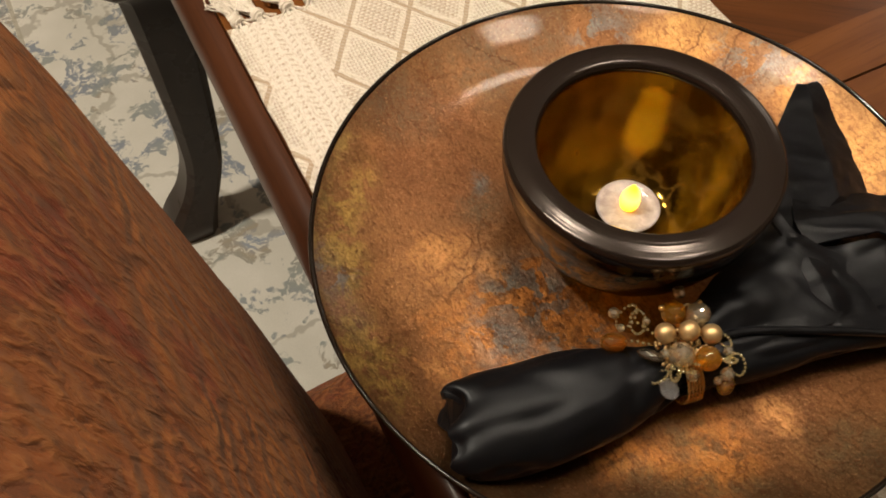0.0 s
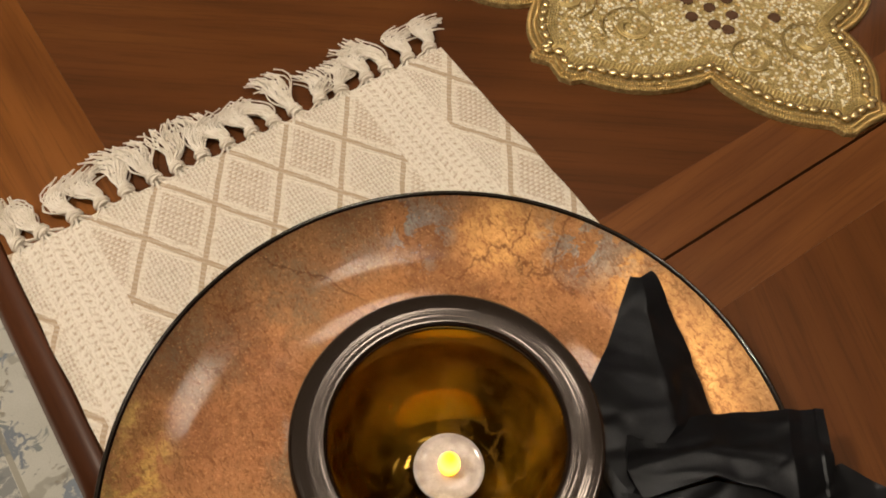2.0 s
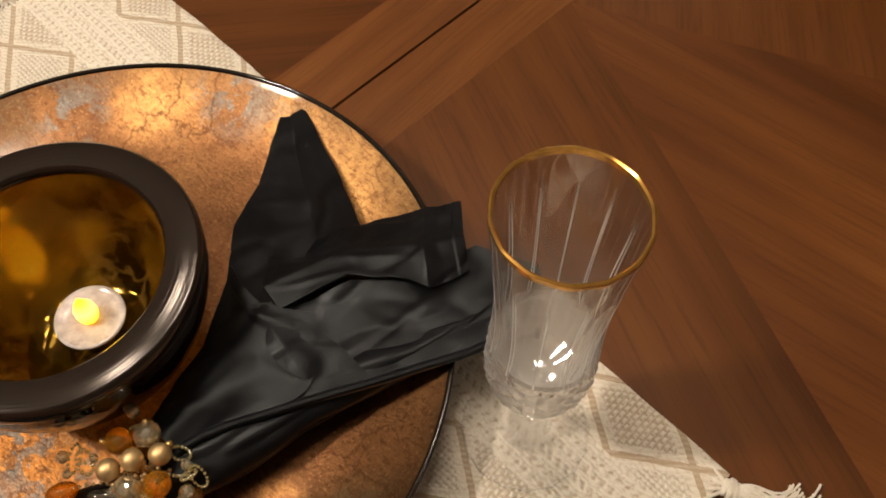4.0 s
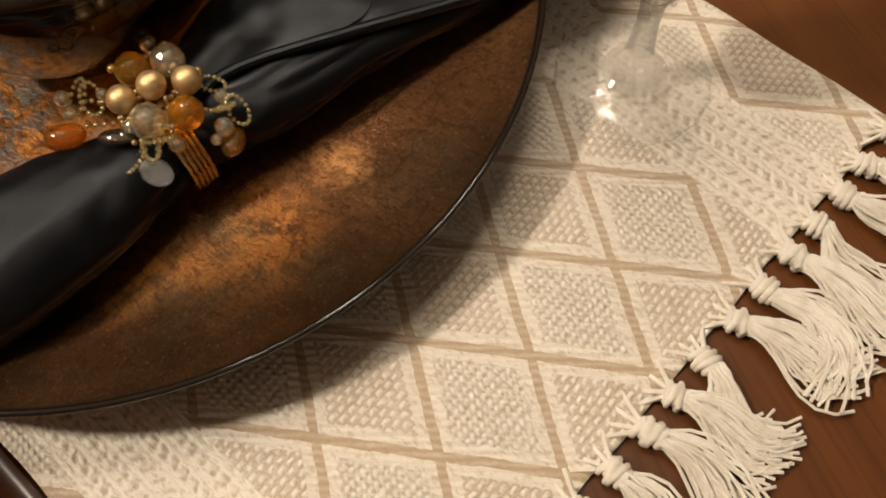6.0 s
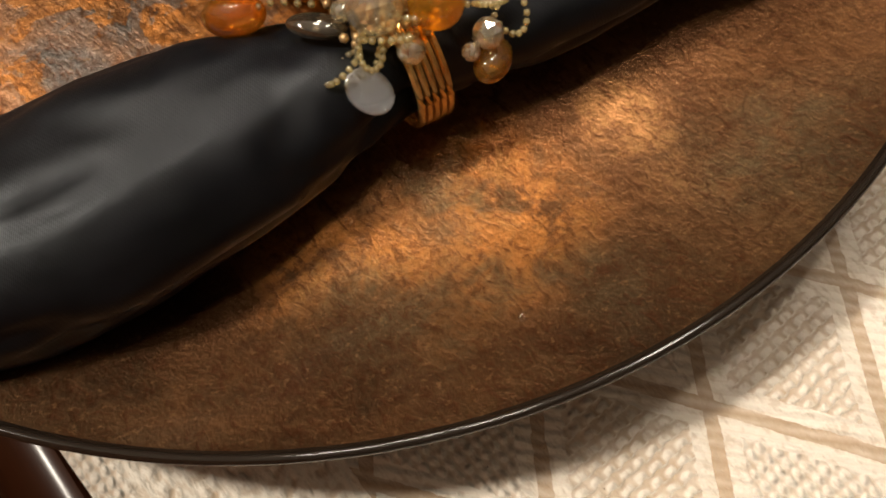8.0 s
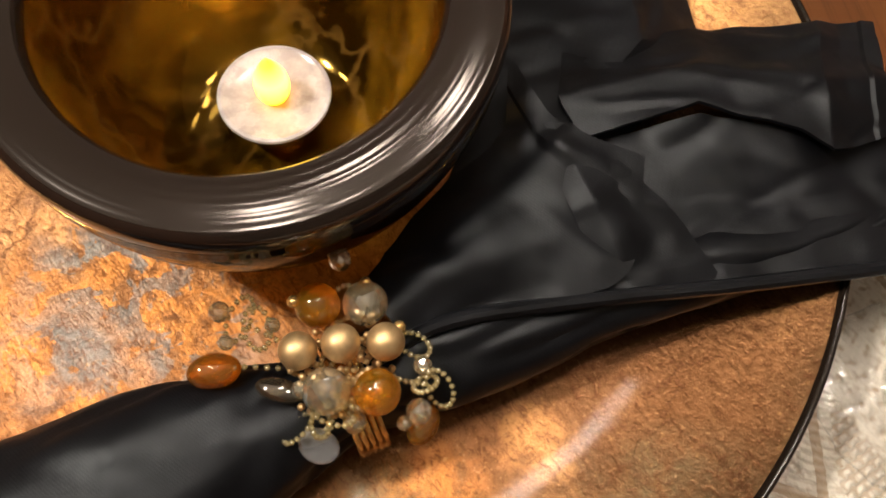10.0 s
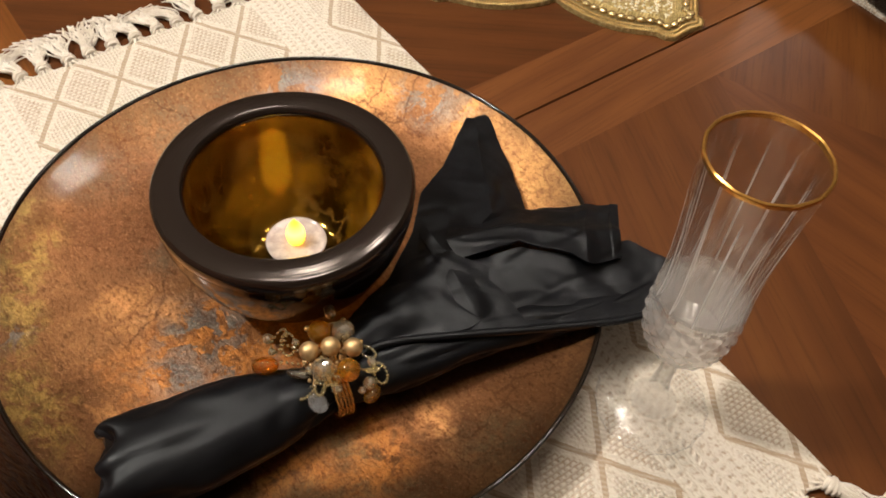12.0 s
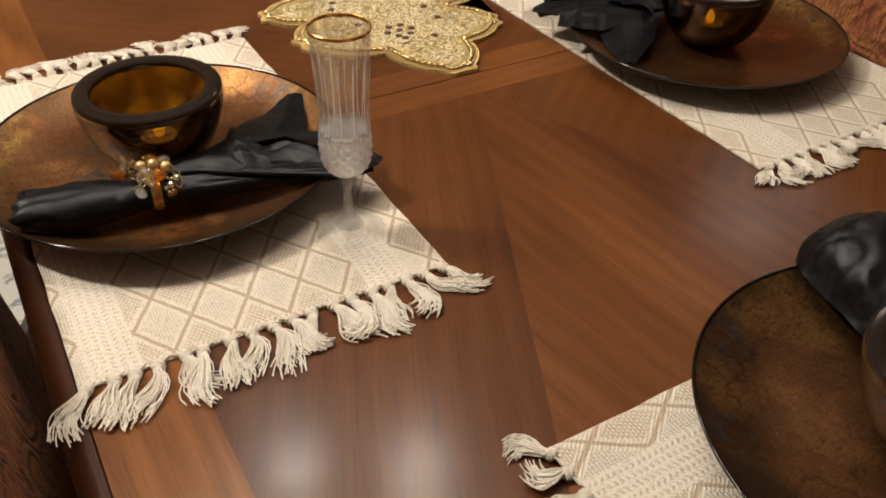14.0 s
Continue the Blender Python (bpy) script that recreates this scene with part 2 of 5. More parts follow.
    olive = blobs(soft, [(-0.066, -0.116, 0.018), (-0.052, -0.13, 0.017), (-0.03, -0.145, 0.02), (-0.037, -0.1, 0.02), (0.03, -0.15, 0.03)])
    col = w.mix(m("MULTIPLY", olive, w.ramp(fleck, [(0.38, 0.15), (0.6, 0.75)])), col, (0.17, 0.128, 0.07))
    # slate holes, netted with gold
    slate = m("MULTIPLY", blobs(soft, [(-0.063, -0.006, 0.042), (-0.088, -0.02, 0.026), (-0.057, -0.036, 0.03), (0.066, 0.133, 0.026), (0.142, 0.072, 0.034), (0.165, 0.058, 0.03), (-0.148, 0.05, 0.022), (-0.05, 0.07, 0.012)], 0.2),
              w.ramp(w.noise(62, 6, 0.66, v, 0.5), [(0.475, 0.0), (0.5, 0.88)]))
    col = w.mix(slate, col, w.ramp(fleck, [(0.35, (0.085, 0.095, 0.095)), (0.5, (0.15, 0.158, 0.155)), (0.68, (0.23, 0.228, 0.21))]))
    # mustard edge on the left
    ring = w.ramp(m("MULTIPLY", radius, 5.0), [(0.655, 0.0), (0.71, 1.0)])
    mustard = m("MULTIPLY", m("MULTIPLY", ring, blobs(soft, [(-0.14, 0.065, 0.055), (-0.155, 0.0, 0.05)], 0.5)), w.ramp(w.noise(70, 6, 0.7, v, 0.4), [(0.44, 0.0), (0.52, 0.9)]))
    col = w.mix(mustard, col, w.ramp(fleck, [(0.38, (0.2, 0.135, 0.045)), (0.6, (0.47, 0.3, 0.09))]))
    col = w.mix(blobs(torn, [(-0.112, 0.116, 0.008)], 0.1), col, (0.55, 0.36, 0.12))
    # bright torn flakes
    flake = blobs(torn, [(-0.088, 0.033, 0.02), (-0.074, 0.022, 0.012), (-0.12, -0.021, 0.01), (0.01, -0.112, 0.012)], 0.05)
    col = w.mix(m("MULTIPLY", flake, w.ramp(grain, [(0.3, 0.5), (0.55, 0.95)])), col, (0.62, 0.3, 0.115))
    # patina along the whole rim, with the shade of its slope painted in
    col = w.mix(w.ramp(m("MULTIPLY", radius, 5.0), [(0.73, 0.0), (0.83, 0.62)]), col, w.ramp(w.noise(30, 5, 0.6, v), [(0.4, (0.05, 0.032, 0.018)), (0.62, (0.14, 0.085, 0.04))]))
    # front-left blobs: tarnish, with the front's dark reflection painted in
    tarnish_shade = m("MULTIPLY", blobs(soft, [(-0.125, -0.095, 0.05), (-0.085, -0.135, 0.035), (-0.02, -0.16, 0.025)], 0.6), w.ramp(fleck, [(0.36, 0.6), (0.64, 0.1)]))
    col = w.mix(tarnish_shade, col, (0.06, 0.038, 0.02))
    # torn edges of single leaves and fine wrinkles
    line = w.voronoi(6.5, "DISTANCE_TO_EDGE", warped(30, 0.03, 5))
    broken = w.ramp(w.noise(13, 2, 0.5, w.mapped(shift=(1, 9, 2))), [(0.5, 0.0), (0.55, 1.0)])
    col = w.mix(m("MULTIPLY", broken, w.ramp(line, [(0.0, 0.75), (0.0055, 0.0)])), col, (0.05, 0.019, 0.009))
    crack = w.voronoi(48, "DISTANCE_TO_EDGE", w.mapped((1.0, 0.4, 1), (0, 0, 55), vec=warped(60, 0.02, 4)))
    col = w.mix(m("MULTIPLY", w.ramp(crack, [(0.0, 0.7), (0.035, 0.0)]), w.ramp(w.noise(20, 2, 0.5, v), [(0.5, 0.0), (0.6, 0.75)])), col, (0.07, 0.024, 0.01))
    col = w.mix(w.ramp(hide, [(0.37, 0.7), (0.5, 0.0)]), col, (0.11, 0.04, 0.016))
    col = w.mix(w.ramp(grain, [(0.36, 0.4), (0.5, 0.0)]), col, (0.1, 0.034, 0.013))
    col = w.mix(w.ramp(w.noise(620, 3, 0.6, v), [(0.58, 0.0), (0.72, 0.32)]), col, (0.55, 0.31, 0.14))
    h = m("ADD", m("ADD", grain, m("MULTIPLY", hide, 0.9)), m("MULTIPLY", w.noise(40, 4, 0.6, v), 0.9))
    w.set(Base_Color=col, Metallic=0.96, Roughness=w.ramp(grain, [(0.3, 0.33), (0.7, 0.45)]), Specular_IOR_Level=0.3, Coat_Weight=0.22, Coat_Roughness=w.ramp(w.noise(25, 3, 0.5), [(0.4, 0.06), (0.65, 0.12)]), Coat_IOR=1.45, Normal=w.bump(h, 0.4, 0.0008))
    bump = w.node("Bump")
    bump.inputs["Strength"].default_value, bump.inputs["Distance"].default_value = 0.1, 0.0006
    w.put(bump.inputs["Height"], w.noise(70, 2, 0.5))
    w.put(w.b.inputs["Coat Normal"], bump.outputs[0])
    return w.m


def clear(name, tint, gloss=0.05, rough=0.03, refract=0.0, ior=1.5, haze=0.0, marbled=False, cloud=None, shine_tint=(0.95, 0.95, 0.95), cut_below=0.0, ridges=False):
    """Glass that lets light through in its own tint, with Fresnel-driven gloss; refract: the share of it that bends light."""
    w = Mat(name)
    w.t.nodes.remove(w.b)
    see = w.node("BsdfTransparent")
    if marbled:
        swirl = w.noise(18, 6, 0.66, w.mapped((1, 1, 0.7)), 0.7)
        tint = w.ramp(swirl, [(0.36, tuple(c * 0.68 for c in tint)), (0.5, tint), (0.64, tuple(min(1.0, c * 1.18) for c in tint))])
    w.put(see.inputs[0], tint)
    through_it = see.outputs[0]
    if refract:
        bend = w.node("BsdfRefraction")
        w.put(bend.inputs[0], tint)
        bend.inputs["IOR"].default_value, bend.inputs["Roughness"].default_value = ior, rough
        both = w.node("MixShader")
        both.inputs[0].default_value = refract
        w.put(both.inputs[1], through_it)
        w.put(both.inputs[2], bend.outputs[0])
        through_it = both.outputs[0]
    if haze:
        white, back, half, cloudy = w.node("BsdfDiffuse"), w.node("BsdfTranslucent"), w.node("MixShader"), w.node("MixShader")
        if cloud:
            # clouds and a web of fine threads drawn through the glass
            milk = w.noise(20, 7, 0.66, distort=0.3)
            bent, shake = w.node("VectorMath", operation="ADD"), w.node("VectorMath", operation="SCALE")
            w.put(shake.inputs[0], w.noise(30, 4, 0.6, colour=True))
            shake.inputs["Scale"].default_value = 0.05
            w.put(bent.inputs[0], w.P)
            w.put(bent.inputs[1], shake.outputs[0])
            web = w.ramp(w.voronoi(46, "DISTANCE_TO_EDGE", bent.outputs[0]), [(0.0, 1.0), (0.09, 0.0)])
            web = w.math("MULTIPLY", web, w.ramp(w.noise(30, 3, 0.6, w.mapped(shift=(3, 1, 2))), [(0.42, 0.0), (0.6, 0.5)]))
            cloud = w.mix(web, w.ramp(milk, [(0.42, tuple(c * 0.04 for c in cloud)), (0.52, tuple(c * 0.4 for c in cloud)), (0.62, cloud)]), (0.8, 0.4, 0.07))
        w.put(white.inputs[0], cloud or tint)
        w.put(back.inputs[0], cloud or tint)
        half.inputs[0].default_value, cloudy.inputs[0].default_value = 0.12 if cloud else 0.5, haze
        if cut_below:
            # milky white painted in for the cutting's refracted light, thinning out towards the top
            sep = w.node("SeparateXYZ")
            w.put(sep.inputs[0], w.P)
            w.put(cloudy.inputs[0], w.math("MULTIPLY", w.ramp(w.math("MULTIPLY", sep.outputs[2], 5.0), [(5 * cut_below - 0.01, 1.0), (5 * cut_below + 0.035, 0.02)]), haze))
        if ridges:
            # the ground edges between the flutes: slight frosting, with lamp streaks painted in white
            turn = w.math("ABSOLUTE", w.math("SINE", w.math("MULTIPLY", w.math("ARCTAN2", sep.outputs[1], sep.outputs[0]), 6.0)))
            edge = w.math("MULTIPLY", w.ramp(turn, [(0.05, 0.6), (0.15, 0.0)]), w.ramp(w.math("MULTIPLY", sep.outputs[2], 5.0), [(0.78, 1.0), (0.9, 0.0)]))
            w.put(cloudy.inputs[0], w.math("MAXIMUM", edge, w.math("MULTIPLY", w.ramp(w.math("MULTIPLY", sep.outputs[2], 5.0), [(0.49, 1.0), (0.54, 0.015)]), haze)))
        w.put(half.inputs[1], white.outputs[0])
        w.put(half.inputs[2], back.outputs[0])
        w.put(cloudy.inputs[1], through_it)
        w.put(cloudy.inputs[2], half.outputs[0])
        through_it = cloudy.outputs[0]
    shine = w.node("BsdfGlossy")
    w.put(shine.inputs[0], shine_tint)
    w.put(shine.inputs["Roughness"], rough)
    fr = w.node("LayerWeight")
    fr.inputs[0].default_value = 0.5
    top = w.node("MixShader")
    w.put(top.inputs[0], w.math("ADD", gloss, w.math("MULTIPLY", w.math("POWER", fr.outputs["Facing"], 4.0), 0.4)))
    w.put(top.inputs[1], through_it)
    w.put(top.inputs[2], shine.outputs[0])
    w.put(w.out.inputs[0], top.outputs[0])
    return w.m


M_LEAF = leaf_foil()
M_LIP = Mat("dark_glass_lip").set(Base_Color=(0.012, 0.008, 0.0055), Roughness=0.09, Specular_IOR_Level=0.5).m
M_SMOKE = clear("smoked_glass_outside", (0.16, 0.11, 0.035), gloss=0.05, rough=0.05, marbled=True)
M_LINING = clear("amber_glass_inside", (0.74, 0.58, 0.24), gloss=0.05, rough=0.1, haze=0.29, marbled=True, shine_tint=(1.0, 0.6, 0.12), cloud=(0.85, 0.4, 0.02))
M_CRYSTAL = clear("clear_crystal", (0.99, 0.99, 0.99), gloss=0.05, rough=0.012, refract=0.12, ior=1.3, haze=0.24, cut_below=0.1, ridges=True)
M_FOOT = clear("clear_crystal_foot", (0.99, 0.99, 0.99), gloss=0.03, rough=0.12, refract=0.12, ior=1.25, haze=0.02)
M_STEM = clear("faceted_crystal_stem", (0.98, 0.98, 0.98), gloss=0.07, rough=0.015, refract=0.3, ior=1.3, haze=0.03)
M_CUT = clear("diamond_cut_crystal", (0.98, 0.98, 0.98), gloss=0.32, rough=0.015, refract=0.2, ior=1.3, haze=0.44, cut_below=0.098)
M_RIM_GLASS = Mat("dark_smoked_rim").set(Base_Color=(0.014, 0.0095, 0.0075), Roughness=0.14, Specular_IOR_Level=0.6, Specular_Tint=(1.0, 0.9, 0.84)).m


def gilt(name, col, rough, speck=0.0):
    w = Mat(name)
    c = w.mix(w.ramp(w.noise(260, 3, 0.6), [(0.4, 0.0), (0.65, 0.45)]), col, tuple(x * 0.55 for x in col))
    return w.set(Base_Color=c, Metallic=0.85, Roughness=rough).m


M_GILT = gilt("gilded_rim", (0.75, 0.4, 0.1), 0.2)
M_WIRE = gilt("gold_wire", (0.82, 0.52, 0.19), 0.25)
M_GOLDBEAD = gilt("matt_gold_bead", (0.72, 0.5, 0.25), 0.48)
M_AMBER = clear("amber_bead_glass", (1.0, 0.6, 0.05), gloss=0.08, rough=0.015, refract=0.4, ior=1.4, haze=0.15)
M_AMBERDK = clear("brown_drop_glass", (0.95, 0.57, 0.1), gloss=0.1, rough=0.02, refract=0.4, ior=1.35, haze=0.09)
M_SMOKY = clear("smoky_leaf_glass", (0.45, 0.38, 0.28), gloss=0.12, rough=0.03, refract=0.5, ior=1.35, haze=0.08)
M_BEAD = clear("clear_faceted_bead", (0.99, 0.95, 0.76), gloss=0.42, rough=0.02, refract=0.4, ior=1.35, haze=0.17)
M_SEED = clear("champagne_seed_bead", (0.92, 0.83, 0.5), gloss=0.26, rough=0.04, refract=0.3, ior=1.3, haze=0.26)
M_SEQUIN = clear("pearl_disc", (0.84, 0.86, 0.9), gloss=0.2, rough=0.06, refract=0.3, ior=1.3, haze=0.3)


def satin():
    w = Mat("black_satin")
    weave = w.wave(900, w.mapped(turn=(0, 0, 35)), 0.6, 1)
    worn = w.noise(45, 4, 0.6)
    rib = w.wave(420, w.mapped(turn=(0, 0, -20)), 0.3, 1)
    w.set(Base_Color=w.ramp(worn, [(0.35, (0.002, 0.002, 0.0026)), (0.7, (0.0045, 0.0045, 0.006))]), Roughness=w.ramp(w.noise(140, 4, 0.65), [(0.35, 0.33), (0.68, 0.5)]),
          Specular_IOR_Level=0.27, Specular_Tint=(0.88, 0.94, 1.0), Sheen_Weight=0.025, Sheen_Roughness=0.35, Sheen_Tint=(0.75, 0.84, 1.0), Normal=w.bump(rib, 0.04, 0.0003, w.bump(weave, 0.1, 0.0003, w.bump(w.noise(90, 4, 0.6), 0.25, 0.0009))))
    return w.m


M_SATIN = satin()
S_X, S_Y = 0.0449, 0.0667  # the mat's diamonds, across and along
MAT_X0, MAT_X1, MAT_Y0, MAT_Y1 = -0.15, 0.15, -0.253, 0.253


def woven():
    """Cream cotton with a lattice of beige lines, plain and dotted diamonds in turn, and two knitted bands."""
    w = Mat("cream_woven_cotton")
    jig = w.node("VectorMath", operation="ADD")
    w.put(jig.inputs[0], w.P)
    k = w.node("VectorMath", operation="SCALE")
    sub = w.node("VectorMath", operation="SUBTRACT")
    w.put(sub.inputs[0], w.noise(60, 2, 0.5, colour=True))
    sub.inputs[1].default_value = (0.5, 0.5, 0.5)
    w.put(k.inputs[0], sub.outputs[0])
    k.inputs["Scale"].default_value = 0.0016
    w.put(jig.inputs[1], k.outputs[0])
    fray = w.node("VectorMath", operation="SCALE")
    sub2 = w.node("VectorMath", operation="SUBTRACT")
    w.put(sub2.inputs[0], w.noise(420, 2, 0.5, colour=True))
    sub2.inputs[1].default_value = (0.5, 0.5, 0.5)
    w.put(fray.inputs[0], sub2.outputs[0])
    fray.inputs["Scale"].default_value = 0.0011
    both = w.node("VectorMath", operation="ADD")
    w.put(both.inputs[0], jig.outputs[0])
    w.put(both.inputs[1], fray.outputs[0])
    sep = w.node("SeparateXYZ")
    w.put(sep.inputs[0], both.outputs[0])
    x, y = sep.outputs[0], sep.outputs[1]
    m = w.math
    ax = m("ABSOLUTE", m("ADD", x, 0.0125))
    out = m("GREATER_THAN", ax, 0.1295)
    # the outer strips start a diamond of their own
    u = m("DIVIDE", m("SUBTRACT", x, 0.055), S_X)
    uo = m("DIVIDE", m("SUBTRACT", ax, 0.1295), S_X)
    v = m("DIVIDE", m("ADD", y, 0.18), S_Y)
    vo = m("DIVIDE", m("ADD", y, 0.206), S_Y)
    pick = lambda a, b: m("ADD", m("MULTIPLY", a, m("SUBTRACT", 1.0, out)), m("MULTIPLY", b, out))
    uu, vv = pick(u, uo), pick(v, vo)
    a, b = m("ADD", uu, vv), m("SUBTRACT", uu, vv)
    da = m("ABSOLUTE", m("SUBTRACT", m("FRACT", m("ADD", a, 0.5)), 0.5))
    db = m("ABSOLUTE", m("SUBTRACT", m("FRACT", m("ADD", b, 0.5)), 0.5))
    near = m("MINIMUM", da, db)
    row = m("MODULO", m("ADD", m("SUBTRACT", m("FLOOR", a), m("FLOOR", b)), 40.0), 2.0)
    coarse = m("SUBTRACT", 1.0, row)
    band = m("MULTIPLY", m("GREATER_THAN", ax, 0.091), m("LESS_THAN", ax, 0.1295))
    field = m("SUBTRACT", 1.0, band)
    line = m("MULTIPLY", m("LESS_THAN", near, 0.043), field)
    welt = m("MULTIPLY", m("MULTIPLY", m("LESS_THAN", near, 0.14), m("SUBTRACT", 1.0, m("LESS_THAN", near, 0.043))), field)
    # stitches: rows of small loops
    sx = m("SINE", m("MULTIPLY", x, 2600.0))
    sy = m("SINE", m("MULTIPLY", y, 2100.0))
    cx = m("SINE", m("ADD", m("MULTIPLY", x, 1620.0), m("MULTIPLY", m("FLOOR", m("MULTIPLY", y, 360.0)), 3.14159)))
    cy = m("SINE", m("MULTIPLY", y, 2262.0))
    fine = m("MULTIPLY", m("ADD", sx, 1.4), m("ADD", sy, 1.4))
    dots = m("MULTIPLY", m("ADD", cx, 1.0), m("ADD", cy, 1.0))
    slant = m("SINE", m("ADD", m("MULTIPLY", x, 1700.0), m("MULTIPLY", y, 1500.0)))
    plait = m("SINE", m("ADD", m("MULTIPLY", m("ABSOLUTE", m("SINE", m("MULTIPLY", ax, 310.0))), 2.6), m("MULTIPLY", y, 1250.0)))
    plait2 = m("ADD", m("MULTIPLY", plait, m("ADD", 1.2, m("SINE", m("MULTIPLY", ax, 930.0)))), m("MULTIPLY", sx, 0.5))
    inner = m("SUBTRACT", 1.0, m("ADD", m("ADD", line, welt), band))
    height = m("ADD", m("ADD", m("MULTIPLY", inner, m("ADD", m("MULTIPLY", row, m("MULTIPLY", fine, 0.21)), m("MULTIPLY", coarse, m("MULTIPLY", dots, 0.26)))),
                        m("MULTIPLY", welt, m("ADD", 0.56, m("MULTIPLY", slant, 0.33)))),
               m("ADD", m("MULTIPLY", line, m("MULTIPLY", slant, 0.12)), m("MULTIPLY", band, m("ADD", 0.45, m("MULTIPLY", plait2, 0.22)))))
    fuzz = w.noise(900, 3, 0.7)
    tuft = w.noise(1.0, 3, 0.6, w.mapped((620, 270, 300), (0, 0, 8)))
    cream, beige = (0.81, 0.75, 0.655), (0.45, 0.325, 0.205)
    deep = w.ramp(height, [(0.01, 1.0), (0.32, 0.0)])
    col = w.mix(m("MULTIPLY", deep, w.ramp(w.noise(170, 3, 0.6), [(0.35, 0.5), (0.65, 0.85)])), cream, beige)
    col = w.mix(m("MULTIPLY", line, m("ADD", 0.56, m("MULTIPLY", slant, 0.4))), col, (0.42, 0.3, 0.19))
    col = w.mix(w.ramp(fuzz, [(0.3, 0.2), (0.6, 0.0)]), col, (0.6, 0.5, 0.38))
    col = w.mix(w.ramp(tuft, [(0.36, 0.5), (0.48, 0.0)]), col, (0.5, 0.395, 0.28))
    glint = w.math("MULTIPLY", w.ramp(w.voronoi(420), [(0.06, 1.0), (0.1, 0.0)]), w.ramp(w.noise(130, 2), [(0.6, 0.0), (0.66, 1.0)]))
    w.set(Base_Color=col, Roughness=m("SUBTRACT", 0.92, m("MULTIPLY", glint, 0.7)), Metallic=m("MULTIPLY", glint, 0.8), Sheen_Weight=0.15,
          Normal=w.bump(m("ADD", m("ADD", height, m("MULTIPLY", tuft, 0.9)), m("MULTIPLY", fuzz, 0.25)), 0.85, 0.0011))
    return w.m


M_WOVEN = woven()


def yarn():
    w = Mat("cream_cotton_yarn")
    ply = w.wave(700, w.mapped(turn=(0, 0, 30)), 0.8, 1)
    return w.set(Base_Color=w.ramp(w.noise(120, 3, 0.6), [(0.35, (0.7, 0.625, 0.52)), (0.6, (0.86, 0.8, 0.715))]), Roughness=0.95, Sheen_Weight=0.2, Normal=w.bump(ply, 0.4, 0.0004)).m


M_YARN = yarn()


def rug_pile():
    """Cream rug with blurred slate-blue, sage and taupe flowers, thin scrolling stems and a border stripe."""
    w = Mat("floral_rug_pile")
    bent = w.node("VectorMath", operation="ADD")
    w.put(bent.inputs[0], w.P)
    s = w.node("VectorMath", operation="SCALE")
    w.put(s.inputs[0], w.noise(14, 3, 0.6, colour=True))
    s.inputs["Scale"].default_value = 0.09
    w.put(bent.inputs[1], s.outputs[0])
    v = bent.outputs[0]
    col = w.ramp(w.noise(9, 3, 0.5), [(0.35, (0.78, 0.77, 0.7)), (0.65, (0.88, 0.865, 0.8))])
    stem = w.voronoi(5.5, "DISTANCE_TO_EDGE", v)
    col = w.mix(w.ramp(stem, [(0.016, 0.65), (0.034, 0.0)]), col, (0.45, 0.43, 0.37))
    spots = w.ramp(w.noise(17, 3, 0.6, v), [(0.53, 0.0), (0.56, 1.0)])
    petal = w.ramp(w.noise(60, 4, 0.6, v, 0.8), [(0.42, 0.0), (0.5, 0.9)])
    hue = w.ramp(w.noise(7, 2, 0.5, w.mapped(shift=(4, 2, 0))), [(0.38, (0.24, 0.29, 0.38)), (0.5, (0.33, 0.37, 0.36)), (0.58, (0.42, 0.36, 0.27)), (0.64, (0.3, 0.36, 0.46))])
    col = w.mix(w.math("MULTIPLY", spots, petal), col, hue)
    sep = w.node("SeparateXYZ")
    w.put(sep.inputs[0], w.P)
    x = sep.outputs[0]
    stripe = w.math("LESS_THAN", w.math("ABSOLUTE", w.math("ADD", x, 0.47)), 0.055)
    edge = w.math("LESS_THAN", w.math("ABSOLUTE", w.math("SUBTRACT", w.math("ABSOLUTE", w.math("ADD", x, 0.47)), 0.06)), 0.004)
    dense = w.ramp(w.noise(42, 4, 0.65, v), [(0.44, 0.0), (0.54, 0.8)])
    col = w.mix(w.math("MULTIPLY", stripe, dense), col, (0.27, 0.29, 0.31))
    col = w.mix(w.math("MULTIPLY", edge, 0.7), col, (0.45, 0.42, 0.33))
    tuft = w.noise(520, 2, 0.7)
    col = w.mix(w.ramp(tuft, [(0.3, 0.2), (0.6, 0.0)]), col, (0.4, 0.39, 0.34))
    return w.set(Base_Color=col, Roughness=0.95, Normal=w.bump(tuft, 0.5, 0.002)).m


M_RUG = rug_pile()


